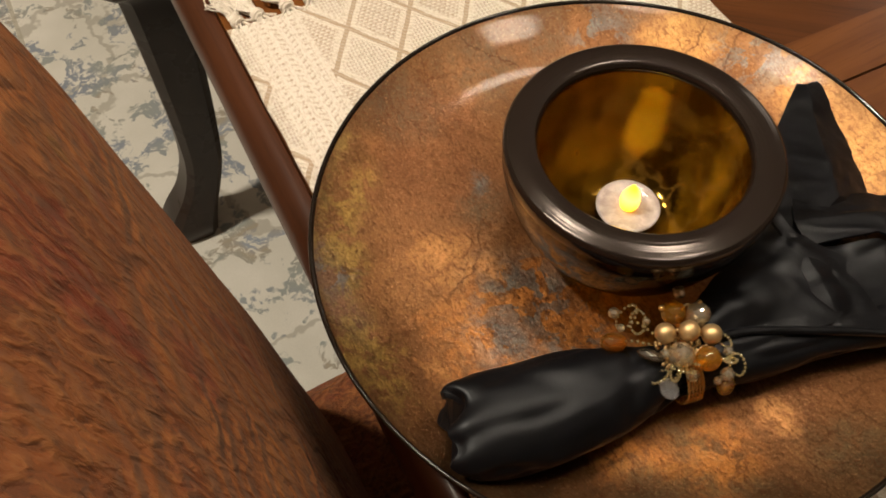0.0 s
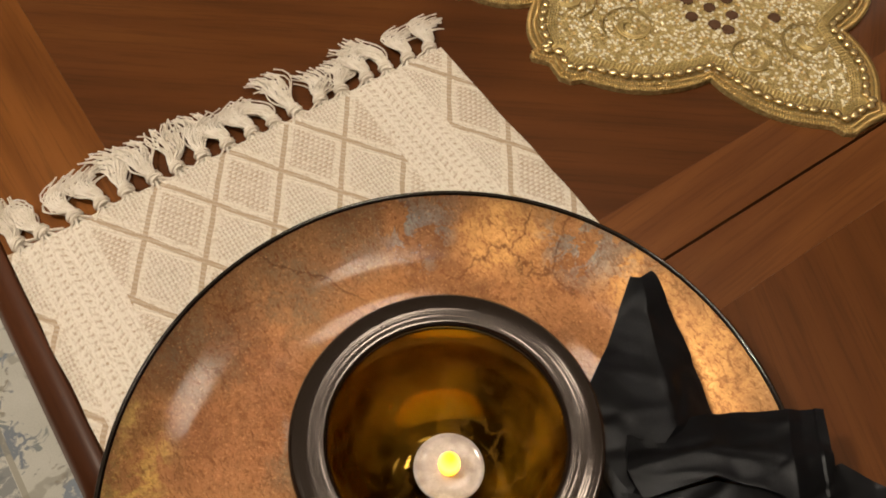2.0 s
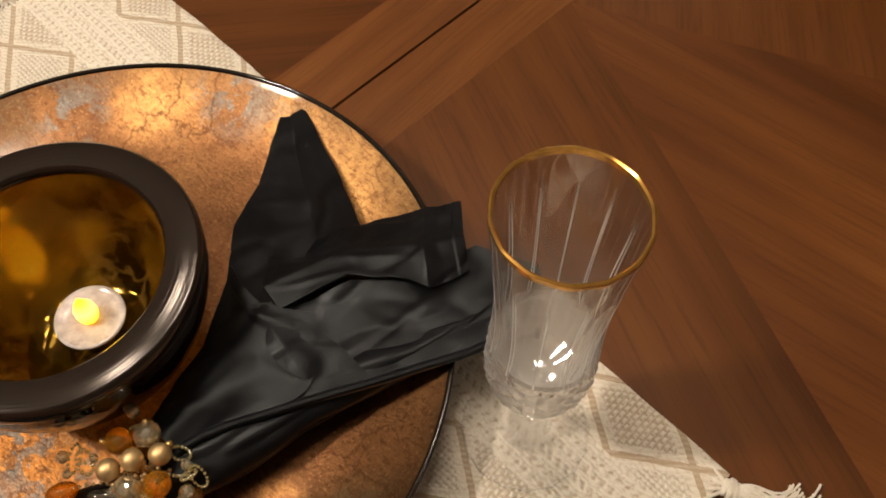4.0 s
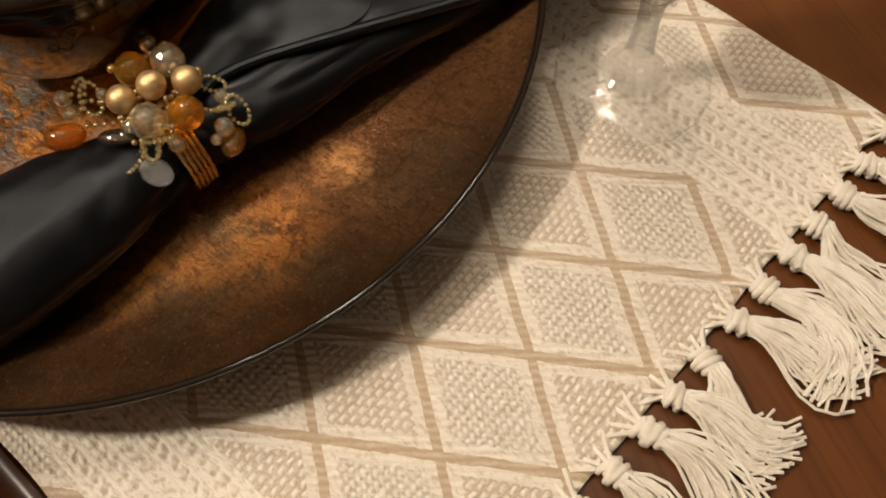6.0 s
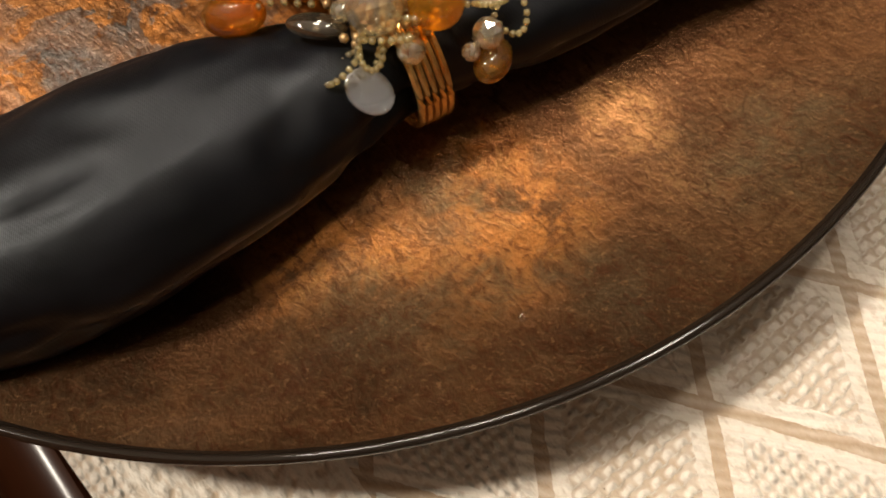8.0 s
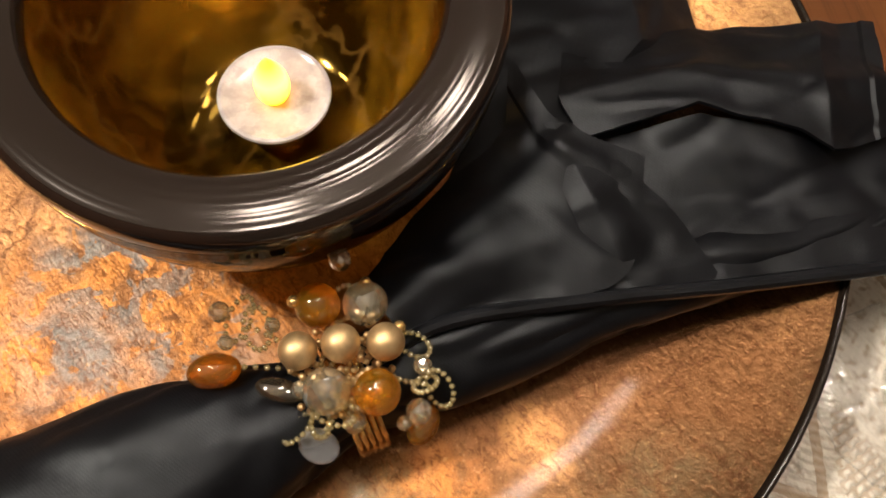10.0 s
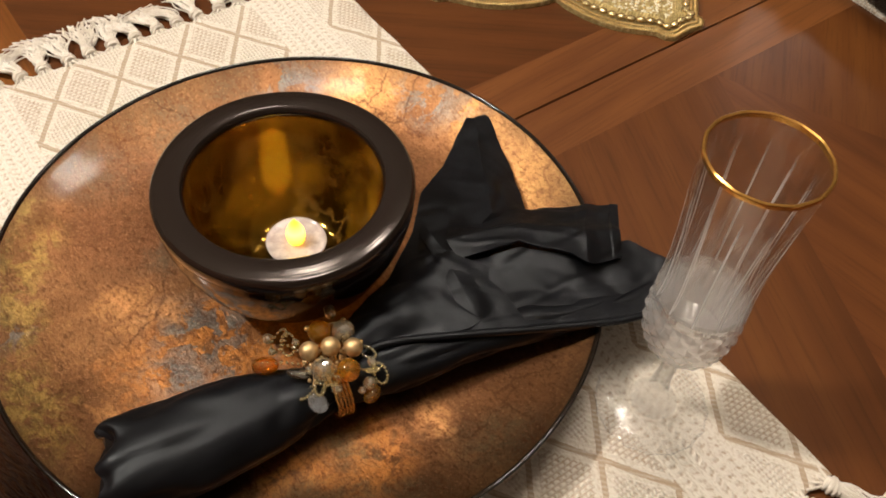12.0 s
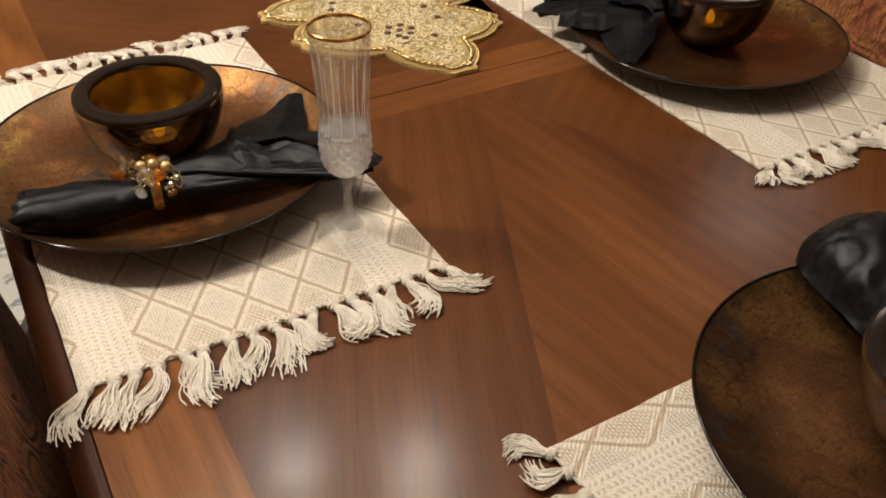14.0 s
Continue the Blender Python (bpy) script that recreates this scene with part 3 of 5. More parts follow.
def brocade():
    """Rust-brown chenille brocade with raised scrolls and small red and gold accents."""
    w = Mat("rust_paisley_brocade")
    bent = w.node("VectorMath", operation="ADD")
    w.put(bent.inputs[0], w.P)
    s = w.node("VectorMath", operation="SCALE")
    w.put(s.inputs[0], w.noise(9, 2, 0.5, colour=True))
    s.inputs["Scale"].default_value = 0.16
    w.put(bent.inputs[1], s.outputs[0])
    v = bent.outputs[0]
    cell = w.node("TexVoronoi", feature="F1")
    w.put(cell.inputs["Vector"], v)
    cell.inputs["Scale"].default_value = 11
    rings = w.math("SINE", w.math("MULTIPLY", cell.outputs["Distance"], 34.0))
    yarns = w.noise(1.0, 4, 0.6, w.mapped((230, 230, 42)), 0.7)
    cloud = w.noise(13, 4, 0.6, v)
    col = w.ramp(cloud, [(0.32, (0.17, 0.046, 0.012)), (0.5, (0.29, 0.09, 0.023)), (0.68, (0.38, 0.135, 0.036))])
    col = w.mix(w.math("MULTIPLY", w.ramp(rings, [(0.5, 0.0), (0.95, 0.6)]), w.ramp(cloud, [(0.4, 0.1), (0.55, 1.0)])), col, (0.24, 0.1, 0.035))
    col = w.mix(w.ramp(w.noise(17, 3, 0.5, w.mapped(shift=(2, 7, 1))), [(0.56, 0.0), (0.66, 0.65)]), col, (0.19, 0.022, 0.014))
    col = w.mix(w.ramp(w.noise(21, 2, 0.5, w.mapped(shift=(9, 3, 4))), [(0.68, 0.0), (0.71, 0.5)]), col, (0.24, 0.15, 0.045))
    col = w.mix(w.ramp(yarns, [(0.4, 0.6), (0.5, 0.0)]), col, (0.085, 0.024, 0.008))
    lines = w.wave(34, w.mapped((1, 1, 0.55)), 15.0, 4, direction="Y", dscale=2.2)
    col = w.mix(w.math("MULTIPLY", w.ramp(lines, [(0.04, 0.6), (0.3, 0.0)]), w.ramp(w.noise(26, 3, 0.6), [(0.4, 0.1), (0.6, 1.0)])), col, (0.1, 0.028, 0.009))
    col = w.mix(w.ramp(lines, [(0.75, 0.0), (0.98, 0.3)]), col, (0.46, 0.19, 0.06))
    h = w.math("ADD", w.math("ADD", w.math("MULTIPLY", rings, 0.5), w.math("MULTIPLY", lines, 0.3)), w.math("MULTIPLY", yarns, 1.2))
    return w.set(Base_Color=col, Roughness=0.8, Sheen_Weight=0.12, Sheen_Tint=(0.9, 0.55, 0.35), Normal=w.bump(h, 0.9, 0.003)).m


M_BROCADE = brocade()
M_CUP = clear("smoky_clear_plastic", (0.5, 0.46, 0.42), gloss=0.08, rough=0.08, haze=0.05)
M_CANDLE = Mat("white_candle_plastic")
M_CANDLE = M_CANDLE.set(Base_Color=M_CANDLE.ramp(M_CANDLE.noise(160, 4, 0.6), [(0.38, (0.38, 0.335, 0.335)), (0.62, (0.52, 0.47, 0.47))]), Roughness=M_CANDLE.ramp(M_CANDLE.noise(90, 4), [(0.4, 0.15), (0.6, 0.4)]), Specular_IOR_Level=0.6).m
M_FLAME = Mat("lit_flame_bulb")
FLAME_Z = M_FLAME.node("SeparateXYZ")
M_FLAME.put(FLAME_Z.inputs[0], M_FLAME.P)
M_FLAME.set(Base_Color=(1.0, 0.7, 0.1), Roughness=0.4, Emission_Color=M_FLAME.ramp(M_FLAME.math("MULTIPLY", FLAME_Z.outputs[2], 30.0), [(0.36, (1.0, 0.4, 0.01)), (0.5, (1.0, 0.62, 0.05)), (0.62, (1.0, 0.72, 0.12)), (0.8, (1.0, 0.45, 0.015))]), Emission_Strength=4.0)
M_FLAME = M_FLAME.m
M_PLASTER = Mat("plain_wall_plaster")
M_PLASTER.set(Base_Color=M_PLASTER.ramp(M_PLASTER.noise(3, 4), [(0.4, (0.29, 0.245, 0.19)), (0.6, (0.33, 0.28, 0.225))]), Roughness=0.85)
M_CEIL = Mat("ceiling_paint").set(Base_Color=(0.75, 0.71, 0.65), Roughness=0.9).m
M_BASE = Mat("gold_thread_cloth")
M_BASE.set(Base_Color=M_BASE.ramp(M_BASE.noise(340, 4, 0.7), [(0.35, (0.3, 0.21, 0.08)), (0.55, (0.52, 0.4, 0.17)), (0.7, (0.74, 0.62, 0.35))]), Roughness=0.5, Metallic=0.35,
           Normal=M_BASE.bump(M_BASE.voronoi(700), 0.8, 0.001))
M_BEADGOLD = gilt("gold_bugle_bead", (0.74, 0.53, 0.22), 0.34)
M_OVAL = gilt("pale_gold_oval_bead", (0.8, 0.62, 0.32), 0.22)
M_PALE = Mat("cream_seed_bead").set(Base_Color=(0.9, 0.83, 0.62), Roughness=0.22, Metallic=0.2, Coat_Weight=0.5).m
M_HOLE = Mat("brown_cloth_hole").set(Base_Color=(0.09, 0.04, 0.016), Roughness=0.8).m
M_SCROLL = gilt("antique_gold_thread", (0.68, 0.53, 0.24), 0.4)


# ---- room ----
def slab(name, x0, x1, y0, y1, z0, z1, mat, label, category):
    bm = bmesh.new()
    box(bm, x0, x1, y0, y1, z0, z1)
    return tagged(part(name, bm, mat, smooth=None), label, category, kind="structure")


slab("floor", -2.3, 2.8, -2.4, 2.9, -0.06, -0.008, M_EDGE, "dark stained wooden floor under the rug", "floor")
slab("wall_west", -2.4, -2.3, -2.4, 2.9, -0.06, 2.6, M_PLASTER.m, "plain beige plastered wall", "wall")
slab("wall_east", 2.8, 2.9, -2.4, 2.9, -0.06, 2.6, M_PLASTER.m, "plain beige plastered wall", "wall")
slab("wall_south", -2.4, 2.9, -2.5, -2.4, -0.06, 2.6, M_PLASTER.m, "plain beige plastered wall", "wall")
slab("wall_north", -2.4, 2.9, 2.9, 3.0, -0.06, 2.6, M_PLASTER.m, "plain beige plastered wall", "wall")
slab("ceiling", -2.4, 2.9, -2.5, 3.0, 2.6, 2.7, M_CEIL, "plain off-white ceiling", "ceiling")
bm = bmesh.new()
box(bm, -1.15, 1.65, -1.5, 1.95, -0.008, 0.0, 0.003)
tagged(part("rug", bm, M_RUG, smooth=None), "cream rug with faded blue and sage flowers", "rug")


# ---- dining table ----
EDGE, FAR_EDGE, NEAR_END, FAR_END = -0.226, 0.726, -0.562, 1.006
SEAM = 0.2235
IN0, IN1, Y0, Y1 = -0.128, 0.628, -0.464, 0.908


def table_leg(bm, x, y, sx, sy):
    """A cabriole leg: square knee block, swelling knee, slim ankle and scrolled foot that turns outwards."""
    rows = [(TOP - 0.04, 0.0, 0.036), (TOP - 0.13, 0.0, 0.038), (TOP - 0.17, -0.004, 0.046), (TOP - 0.235, 0.004, 0.056), (TOP - 0.262, 0.004, 0.054), (TOP - 0.28, -0.002, 0.037), (TOP - 0.33, -0.008, 0.035), (TOP - 0.42, -0.008, 0.031),
            (TOP - 0.53, -0.006, 0.027), (0.15, 0.004, 0.025), (0.095, 0.034, 0.026), (0.055, 0.072, 0.031), (0.025, 0.092, 0.034), (0.0, 0.09, 0.03)]
    prof = smooth_profile([(o, z) for z, o, w in rows], 4)
    wide = smooth_profile([(w, z) for z, o, w in rows], 4)
    rings = []
    for (o, z), (w0, _) in zip(prof, wide):
        cx, cy = x + sx * o, y + sy * o
        ring = []
        for i in range(16):
            a = math.tau * (i + 0.5) / 16
            w = w0 * 1.12
            c, s = math.cos(a), math.sin(a)
            k = 1.0 / max(abs(c), abs(s)) ** 0.85
            ring.append(bm.verts.new((cx + w * k * c, cy + w * k * s, z)))
        rings.append(ring)
    for a, b in zip(rings, rings[1:]):
        for i in range(16):
            bm.faces.new((a[i], a[(i + 1) % 16], b[(i + 1) % 16], b[i]))
    bm.faces.new(rings[0])
    bm.faces.new(rings[-1][::-1])
    # scalloped bracket beside the knee
    for i in range(5):
        ball(bm, (x - sx * 0.004, y - sy * (0.045 + 0.012 * i), TOP - 0.15 + 0.012 * i), 0.017, 10, 6, (1.0, 1, 1))


def build_table():
    t = thing("dining_table", "polished cherry dining table with banded veneer top and cabriole legs", "table")
    z1, z0 = TOP, TOP - 0.022
    mid = 0.25

    def panel(name, x0, x1, y0, y1, mat, lift=0.0, label=""):
        bm = bmesh.new()
        box(bm, x0, x1, y0, y1, z0, z1 + lift)
        part(name, bm, mat, t, label)

    g = 0.00004
    def veneer(corners, mat):
        bm = bmesh.new()
        hi = [bm.verts.new((x, y, z1)) for x, y in corners]
        lo = [bm.verts.new((x, y, z0)) for x, y in corners]
        bm.faces.new(hi)
        bm.faces.new(lo[::-1])
        for k in range(len(hi)):
            q = (k + 1) % len(hi)
            bm.faces.new((hi[q], hi[k], lo[k], lo[q]))
        part("field_panel", bm, mat, t)

    yb = SEAM - 0.0425 - g
    apex, reach = mid + 0.025, 0.298
    veneer([(IN0 + g, Y0 + g), (apex - reach - g, Y0 + g), (apex - g, yb), (IN0 + g, yb)], M_FIELD[0])
    veneer([(apex - reach + g, Y0 + g), (apex + reach - g, Y0 + g), (apex, yb)], M_FIELD[1])
    veneer([(apex + reach + g, Y0 + g), (IN1 - g, Y0 + g), (IN1 - g, yb), (apex + g, yb)], M_FIELD[3])
    panel("field_panel", IN0 + g, mid - g, SEAM + 0.0425 + g, Y1 - g, M_FIELD[2])
    panel("field_panel", mid + g, IN1 - g, SEAM + 0.0425 + g, Y1 - g, M_FIELD[3])
    panel("cross_band", IN0 + g, IN1 - g, SEAM - 0.0425 + g, SEAM - 0.0009, M_BAND, label="lighter banding beside the leaf joint")
    panel("cross_band", IN0 + g, IN1 - g, SEAM + 0.0009, SEAM + 0.0425 - g, M_BAND, label="lighter banding beside the leaf joint")
    for y0, y1 in ((NEAR_END + 0.02, SEAM - 0.0009), (SEAM + 0.0009, FAR_END - 0.02)):
        panel("side_border", EDGE + 0.0205, IN0 - g, y0, y1, M_BORDER, label="honey-coloured border veneer")
        panel("side_border", IN1 + g, FAR_EDGE - 0.0205, y0, y1, M_BORDER, label="honey-coloured border veneer")
    panel("end_border", IN0 + g, IN1 - g, NEAR_END + 0.02, Y0 - g, M_BORDER_X, label="honey-coloured border veneer")
    panel("end_border", IN0 + g, IN1 - g, Y1 + g, FAR_END - 0.02, M_BORDER_X, label="honey-coloured border veneer")
    bm = bmesh.new()
    box(bm, EDGE + 0.02, FAR_EDGE - 0.02, NEAR_END + 0.02, FAR_END - 0.02, TOP - 0.036, z0 - 0.0005)
    part("core", bm, M_EDGE, t)

    def moulding(a, b, out):
        """A rounded edge strip with a fine groove along its inner side."""
        prof = [(0.0, -0.0022), (0.0012, -0.0004), (0.0035, 0.0), (0.0075, -0.0006), (0.0125, -0.0032), (0.0165, -0.008), (0.0195, -0.0145), (0.0205, -0.021), (0.019, -0.028),
                (0.0155, -0.033), (0.0125, -0.0355), (0.012, -0.042), (0.006, -0.046), (0.0, -0.047)]
        bm = bmesh.new()
        ends = []
        for q, s in ((a, -1), (b, 1)):
            along = (Vector(b) - Vector(a)).normalized()
            ends.append([bm.verts.new(Vector(q) + Vector(out) * o + along * (s * o) + Vector((0, 0, z))) for o, z in prof])
        for i in range(len(prof) - 1):
            bm.faces.new((ends[0][i], ends[1][i], ends[1][i + 1], ends[0][i + 1]))
        bm.faces.new(ends[0])
        bm.faces.new(ends[1][::-1])
        part("edge_moulding", bm, M_EDGE, t, "dark rounded edge moulding")

    i = 0.0202
    for y0, y1, first, last in ((NEAR_END + i, SEAM - 0.001, True, False), (SEAM + 0.001, FAR_END - i, False, True)):
        moulding((EDGE + i, y0, TOP), (EDGE + i, y1, TOP), (-1, 0, 0))
        moulding((FAR_EDGE - i, y0, TOP), (FAR_EDGE - i, y1, TOP), (1, 0, 0))
    moulding((EDGE + i, NEAR_END + i, TOP), (FAR_EDGE - i, NEAR_END + i, TOP), (0, -1, 0))
    moulding((EDGE + i, FAR_END - i, TOP), (FAR_EDGE - i, FAR_END - i, TOP), (0, 1, 0))
    for x0, x1, y0, y1 in ((EDGE + 0.03, EDGE + 0.052, -0.46, 0.9), (FAR_EDGE - 0.052, FAR_EDGE - 0.03, -0.46, 0.9), (-0.19, 0.69, -0.5, -0.478), (-0.19, 0.69, 0.92, 0.942)):
        bm = bmesh.new()
        box(bm, x0, x1, y0, y1, TOP - 0.125, TOP - 0.037, 0.003)
        part("apron", bm, M_EDGE, t)
    for x, y, sx, sy in ((-0.21, 0.875, -0.5, 0.0), (0.705, 0.905, 0.55, 0.35), (-0.205, -0.47, -0.55, -0.35), (0.705, -0.47, 0.55, -0.35)):
        bm = bmesh.new()
        table_leg(bm, x, y, sx, sy)
        part("leg", bm, M_DARKWOOD, t, "dark carved cabriole leg")


build_table()


# ---- chairs ----
def pillow(bm, w, h, t, n=20, bulge=0.012, m=Matrix.Identity(4), corner=0.05):
    """A stuffed pad, w by h, t thick, with rounded corners and soft faces; front faces +x."""
    def edge(a):
        c, s = math.cos(a), math.sin(a)
        k = (abs(c) ** 5 + abs(s) ** 5) ** (-0.2)
        return c * k, s * k
    rings = []
    for r, d in ((0.02, 1.0), (0.3, 1.0), (0.6, 0.97), (0.82, 0.86), (0.93, 0.66), (0.985, 0.36), (1.0, 0.0), (0.985, -0.36), (0.93, -0.66), (0.8, -0.9), (0.02, -0.95)):
        ring = []
        for i in range(72):
            c, s = edge(math.tau * i / 72)
            x = d * t / 2 + (bulge * (1 - r * r) if d > 0 else 0)
            p = Vector((x, c * r * w / 2, s * r * h / 2))
            x2 = noise.noise(p * 9) * 0.003
            ring.append(bm.verts.new(m @ (p + Vector((x2, 0, 0)))))
        rings.append(ring)
    for a, b in zip(rings, rings[1:]):
        for i in range(72):
            bm.faces.new((a[i], a[(i + 1) % 72], b[(i + 1) % 72], b[i]))
    bm.faces.new(rings[0])
    bm.faces.new(rings[-1][::-1])


def build_chair(m):
    c = thing("dining_chair", "dining chair in rust-brown paisley brocade on dark wood", "chair", group="chairs round the table")
    bm = bmesh.new()
    pillow(bm, 0.47, 0.7, 0.085, m=pose(-0.326, 0, 0.705, 0, -9.8, 0), bulge=0.006)
    part("back_cushion", bm, M_BROCADE, c)
    bm = bmesh.new()
    pillow(bm, 0.45, 0.7, 0.03, m=pose(-0.384, 0, 0.705, 0, -9.8, 0), bulge=0)
    part("back_frame", bm, M_DARKWOOD, c, "dark wooden back frame")
    bm = bmesh.new()
    pillow(bm, 0.48, 0.52, 0.09, m=pose(-0.105, 0, 0.415, 0, -90, 0), bulge=0.015)
    part("seat_cushion", bm, M_BROCADE, c)
    bm = bmesh.new()
    box(bm, -0.28, 0.15, -0.235, 0.235, 0.33, 0.385, 0.008)
    part("seat_frame", bm, M_DARKWOOD, c, "dark wooden seat rail")
    for x, y, lx in ((0.12, 0.2, 0.0), (0.12, -0.2, 0.0), (-0.25, 0.19, -0.07), (-0.25, -0.19, -0.07)):
        bm = bmesh.new()
        pts = [(x + lx * k, y, 0.36 * (1 - k)) for k in (0, 0.25, 0.5, 0.75, 1.0)]
        tube(bm, pts, [0.026, 0.024, 0.02, 0.018, 0.021], 10)
        part("leg", bm, M_DARKWOOD, c)
    c.matrix_basis = m
    return c


chair = build_chair(pose(0.018, 0.095, 0))
copy_thing(chair, pose(0.5, 0.19, 0, 0, 0, 180))


# ---- place settings: a mat, a charger, a bowl with a candle, a napkin in its ring and a flute ----
def mat_height(x, y):
    u, v = (x - 0.055) / S_X, (y + 0.18) / S_Y
    a, b = u + v, u - v
    d = min(abs((a + 0.5) % 1 - 0.5), abs((b + 0.5) % 1 - 0.5))
    h = 0.0031 + 0.0009 * min(1, d / 0.14) if abs(x + 0.0125) < 0.09 else 0.0038
    return h + 0.0006 * noise.noise(Vector((x * 22, y * 22, 0)))


def tassel_mesh(seed):
    """A knot and the loose, kinked threads below it; hangs towards -y from the origin."""
    rnd = random.Random(seed)
    bm = bmesh.new()
    ball(bm, (0, -0.004, 0.0042), 0.0041, 12, 8, (0.95, 1.2, 0.9))
    for y, r in ((-0.0072, 0.0031), (-0.005, 0.0041), (-0.003, 0.0043), (-0.0005, 0.0033)):
        slant = rnd.uniform(-0.3, 0.3)
        tube(bm, [(r * math.cos(t), y + slant * r * math.cos(t), 0.0038 + r * 0.85 * math.sin(t)) for t in [i * math.tau / 12 for i in range(13)]], 0.0012, 6, caps=False)
    for s in (-1, -0.4, 0.3, 1):
        tube(bm, [(s * 0.001, -0.002, 0.004), (s * 0.0035, 0.0015, 0.0042), (s * 0.0085, 0.0075, 0.0028)], 0.001, 5)
    sweep, clump, bend = rnd.uniform(-0.4, 0.4), rnd.uniform(0, 6), rnd.uniform(-1.1, 1.1)
    for i in range(42):
        a = rnd.uniform(-1, 1)
        length = rnd.uniform(0.026, 0.046)
        spread = a * rnd.uniform(0.08, 0.3) + sweep
        x, y, z = a * 0.003, -0.008, 0.003 + rnd.uniform(0, 0.004)
        pts = [(0, -0.004, 0.004), (x, y, z)]
        curl, ph = rnd.uniform(0.2, 0.65), clump + rnd.uniform(-0.9, 0.9)
        for k in range(1, 8):
            t = k / 7
            aim = spread * (0.7 + 0.5 * t) + bend * t * t + curl * math.sin(ph + 5 * t)
            x += math.sin(aim) * length / 7
            y -= math.cos(aim) * length / 7
            z = max(0.0009, z * 0.86 + 0.0012 * math.sin(ph + 5 * t) * (1 - t) + 0.0004)
            pts.append((x, y, z))
        tube(bm, pts, [0.0005, 0.00062, 0.0006, 0.0006, 0.00058, 0.00056, 0.00055, 0.00055, 0.0006], 5)
    me = mesh_from("tassel", bm, 60)
    me.materials.append(M_YARN)
    return me


TASSELS = [tassel_mesh(s) for s in range(9)]


def build_mat(m, seed):
    rnd = random.Random(seed)
    t = thing("placemat", "cream woven cotton placemat with diamond pattern and knotted fringe", "placemat", group="placemats")
    bm = bmesh.new()
    nx, ny = 120, 202
    grid = []
    for j in range(ny + 1):
        line = []
        for i in range(nx + 1):
            x = MAT_X0 + (MAT_X1 - MAT_X0) * i / nx
            y = MAT_Y0 + (MAT_Y1 - MAT_Y0) * j / ny
            wob = 0.0012 * noise.noise(Vector((y * 30, 3, 0))) * (abs(x) / 0.15) ** 3
            rim = 0.0014 if i in (0, nx) or j in (0, ny) else 0.0
            line.append(bm.verts.new((x + wob, y + 0.0016 * noise.noise(Vector((x * 40, 9, 0))), mat_height(x, y) - rim)))
        grid.append(line)
    for a, b in zip(grid, grid[1:]):
        for i in range(nx):
            bm.faces.new((a[i], a[i + 1], b[i + 1], b[i]))
    ring = [grid[0][i] for i in range(nx + 1)] + [grid[j][nx] for j in range(1, ny + 1)] + [grid[ny][i] for i in range(nx - 1, -1, -1)] + [grid[j][0] for j in range(ny - 1, 0, -1)]
    low = [bm.verts.new((v.co.x, v.co.y, 0.0004)) for v in ring]
    for k in range(len(ring)):
        q = (k + 1) % len(ring)
        bm.faces.new((ring[q], ring[k], low[k], low[q]))
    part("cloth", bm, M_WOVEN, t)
    n = 18
    for end, turn in ((MAT_Y0, 0), (MAT_Y1, 180)):
        for k in range(n):
            x = MAT_X0 + 0.008 + (MAT_X1 - MAT_X0 - 0.016) * k / (n - 1) + rnd.uniform(-0.002, 0.002)
            ob = new("tassel", rnd.choice(TASSELS))
            ob.parent = t
            lean = 26 * (2 * k / (n - 1) - 1) ** 3
            ob.matrix_basis = pose(x, end + (-0.001 if turn == 0 else 0.001), 0.0, 0, 0, turn + (lean if turn == 0 else -lean) + rnd.uniform(-16, 16)) @ Matrix.Diagonal((1.0, rnd.uniform(0.85, 1.2) if turn == 0 else rnd.uniform(0.62, 0.92), 1, 1))
    t.matrix_basis = m
    return t


def build_charger(at, rz=0):
    t = thing("charger_plate", "large round charger plate in copper and rust leaf under glass", "plate", group="charger plates")
    bm = bmesh.new()
    top = smooth_profile([(0.0, 0.0122), (0.05, 0.0122), (0.09, 0.0125), (0.112, 0.0138), (0.128, 0.017), (0.145, 0.0235), (0.158, 0.0298), (0.1632, 0.0326)], 5)
    top[0] = (0.0, 0.0122)
    lathe(bm, top, 160)
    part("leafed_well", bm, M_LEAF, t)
    bm = bmesh.new()
    lip = [(0.1626, 0.0324), (0.1631, 0.0331)] + [(0.1642 + 0.0011 * math.cos(a), 0.0328 + 0.0011 * math.sin(a)) for a in [radians(150 - 24 * i) for i in range(9)]] + [(0.1644, 0.0308), (0.158, 0.0262), (0.145, 0.0195), (0.128, 0.0125), (0.112, 0.009), (0.105, 0.006), (0.1, 0.0052), (0.09, 0.0062), (0.0, 0.0066)]
    lathe(bm, lip, 160)
    part("glass_lip", bm, M_LIP, t, "dark glossy glass rim")
    t.matrix_basis = pose(*at, 0, 0, rz)
    return t


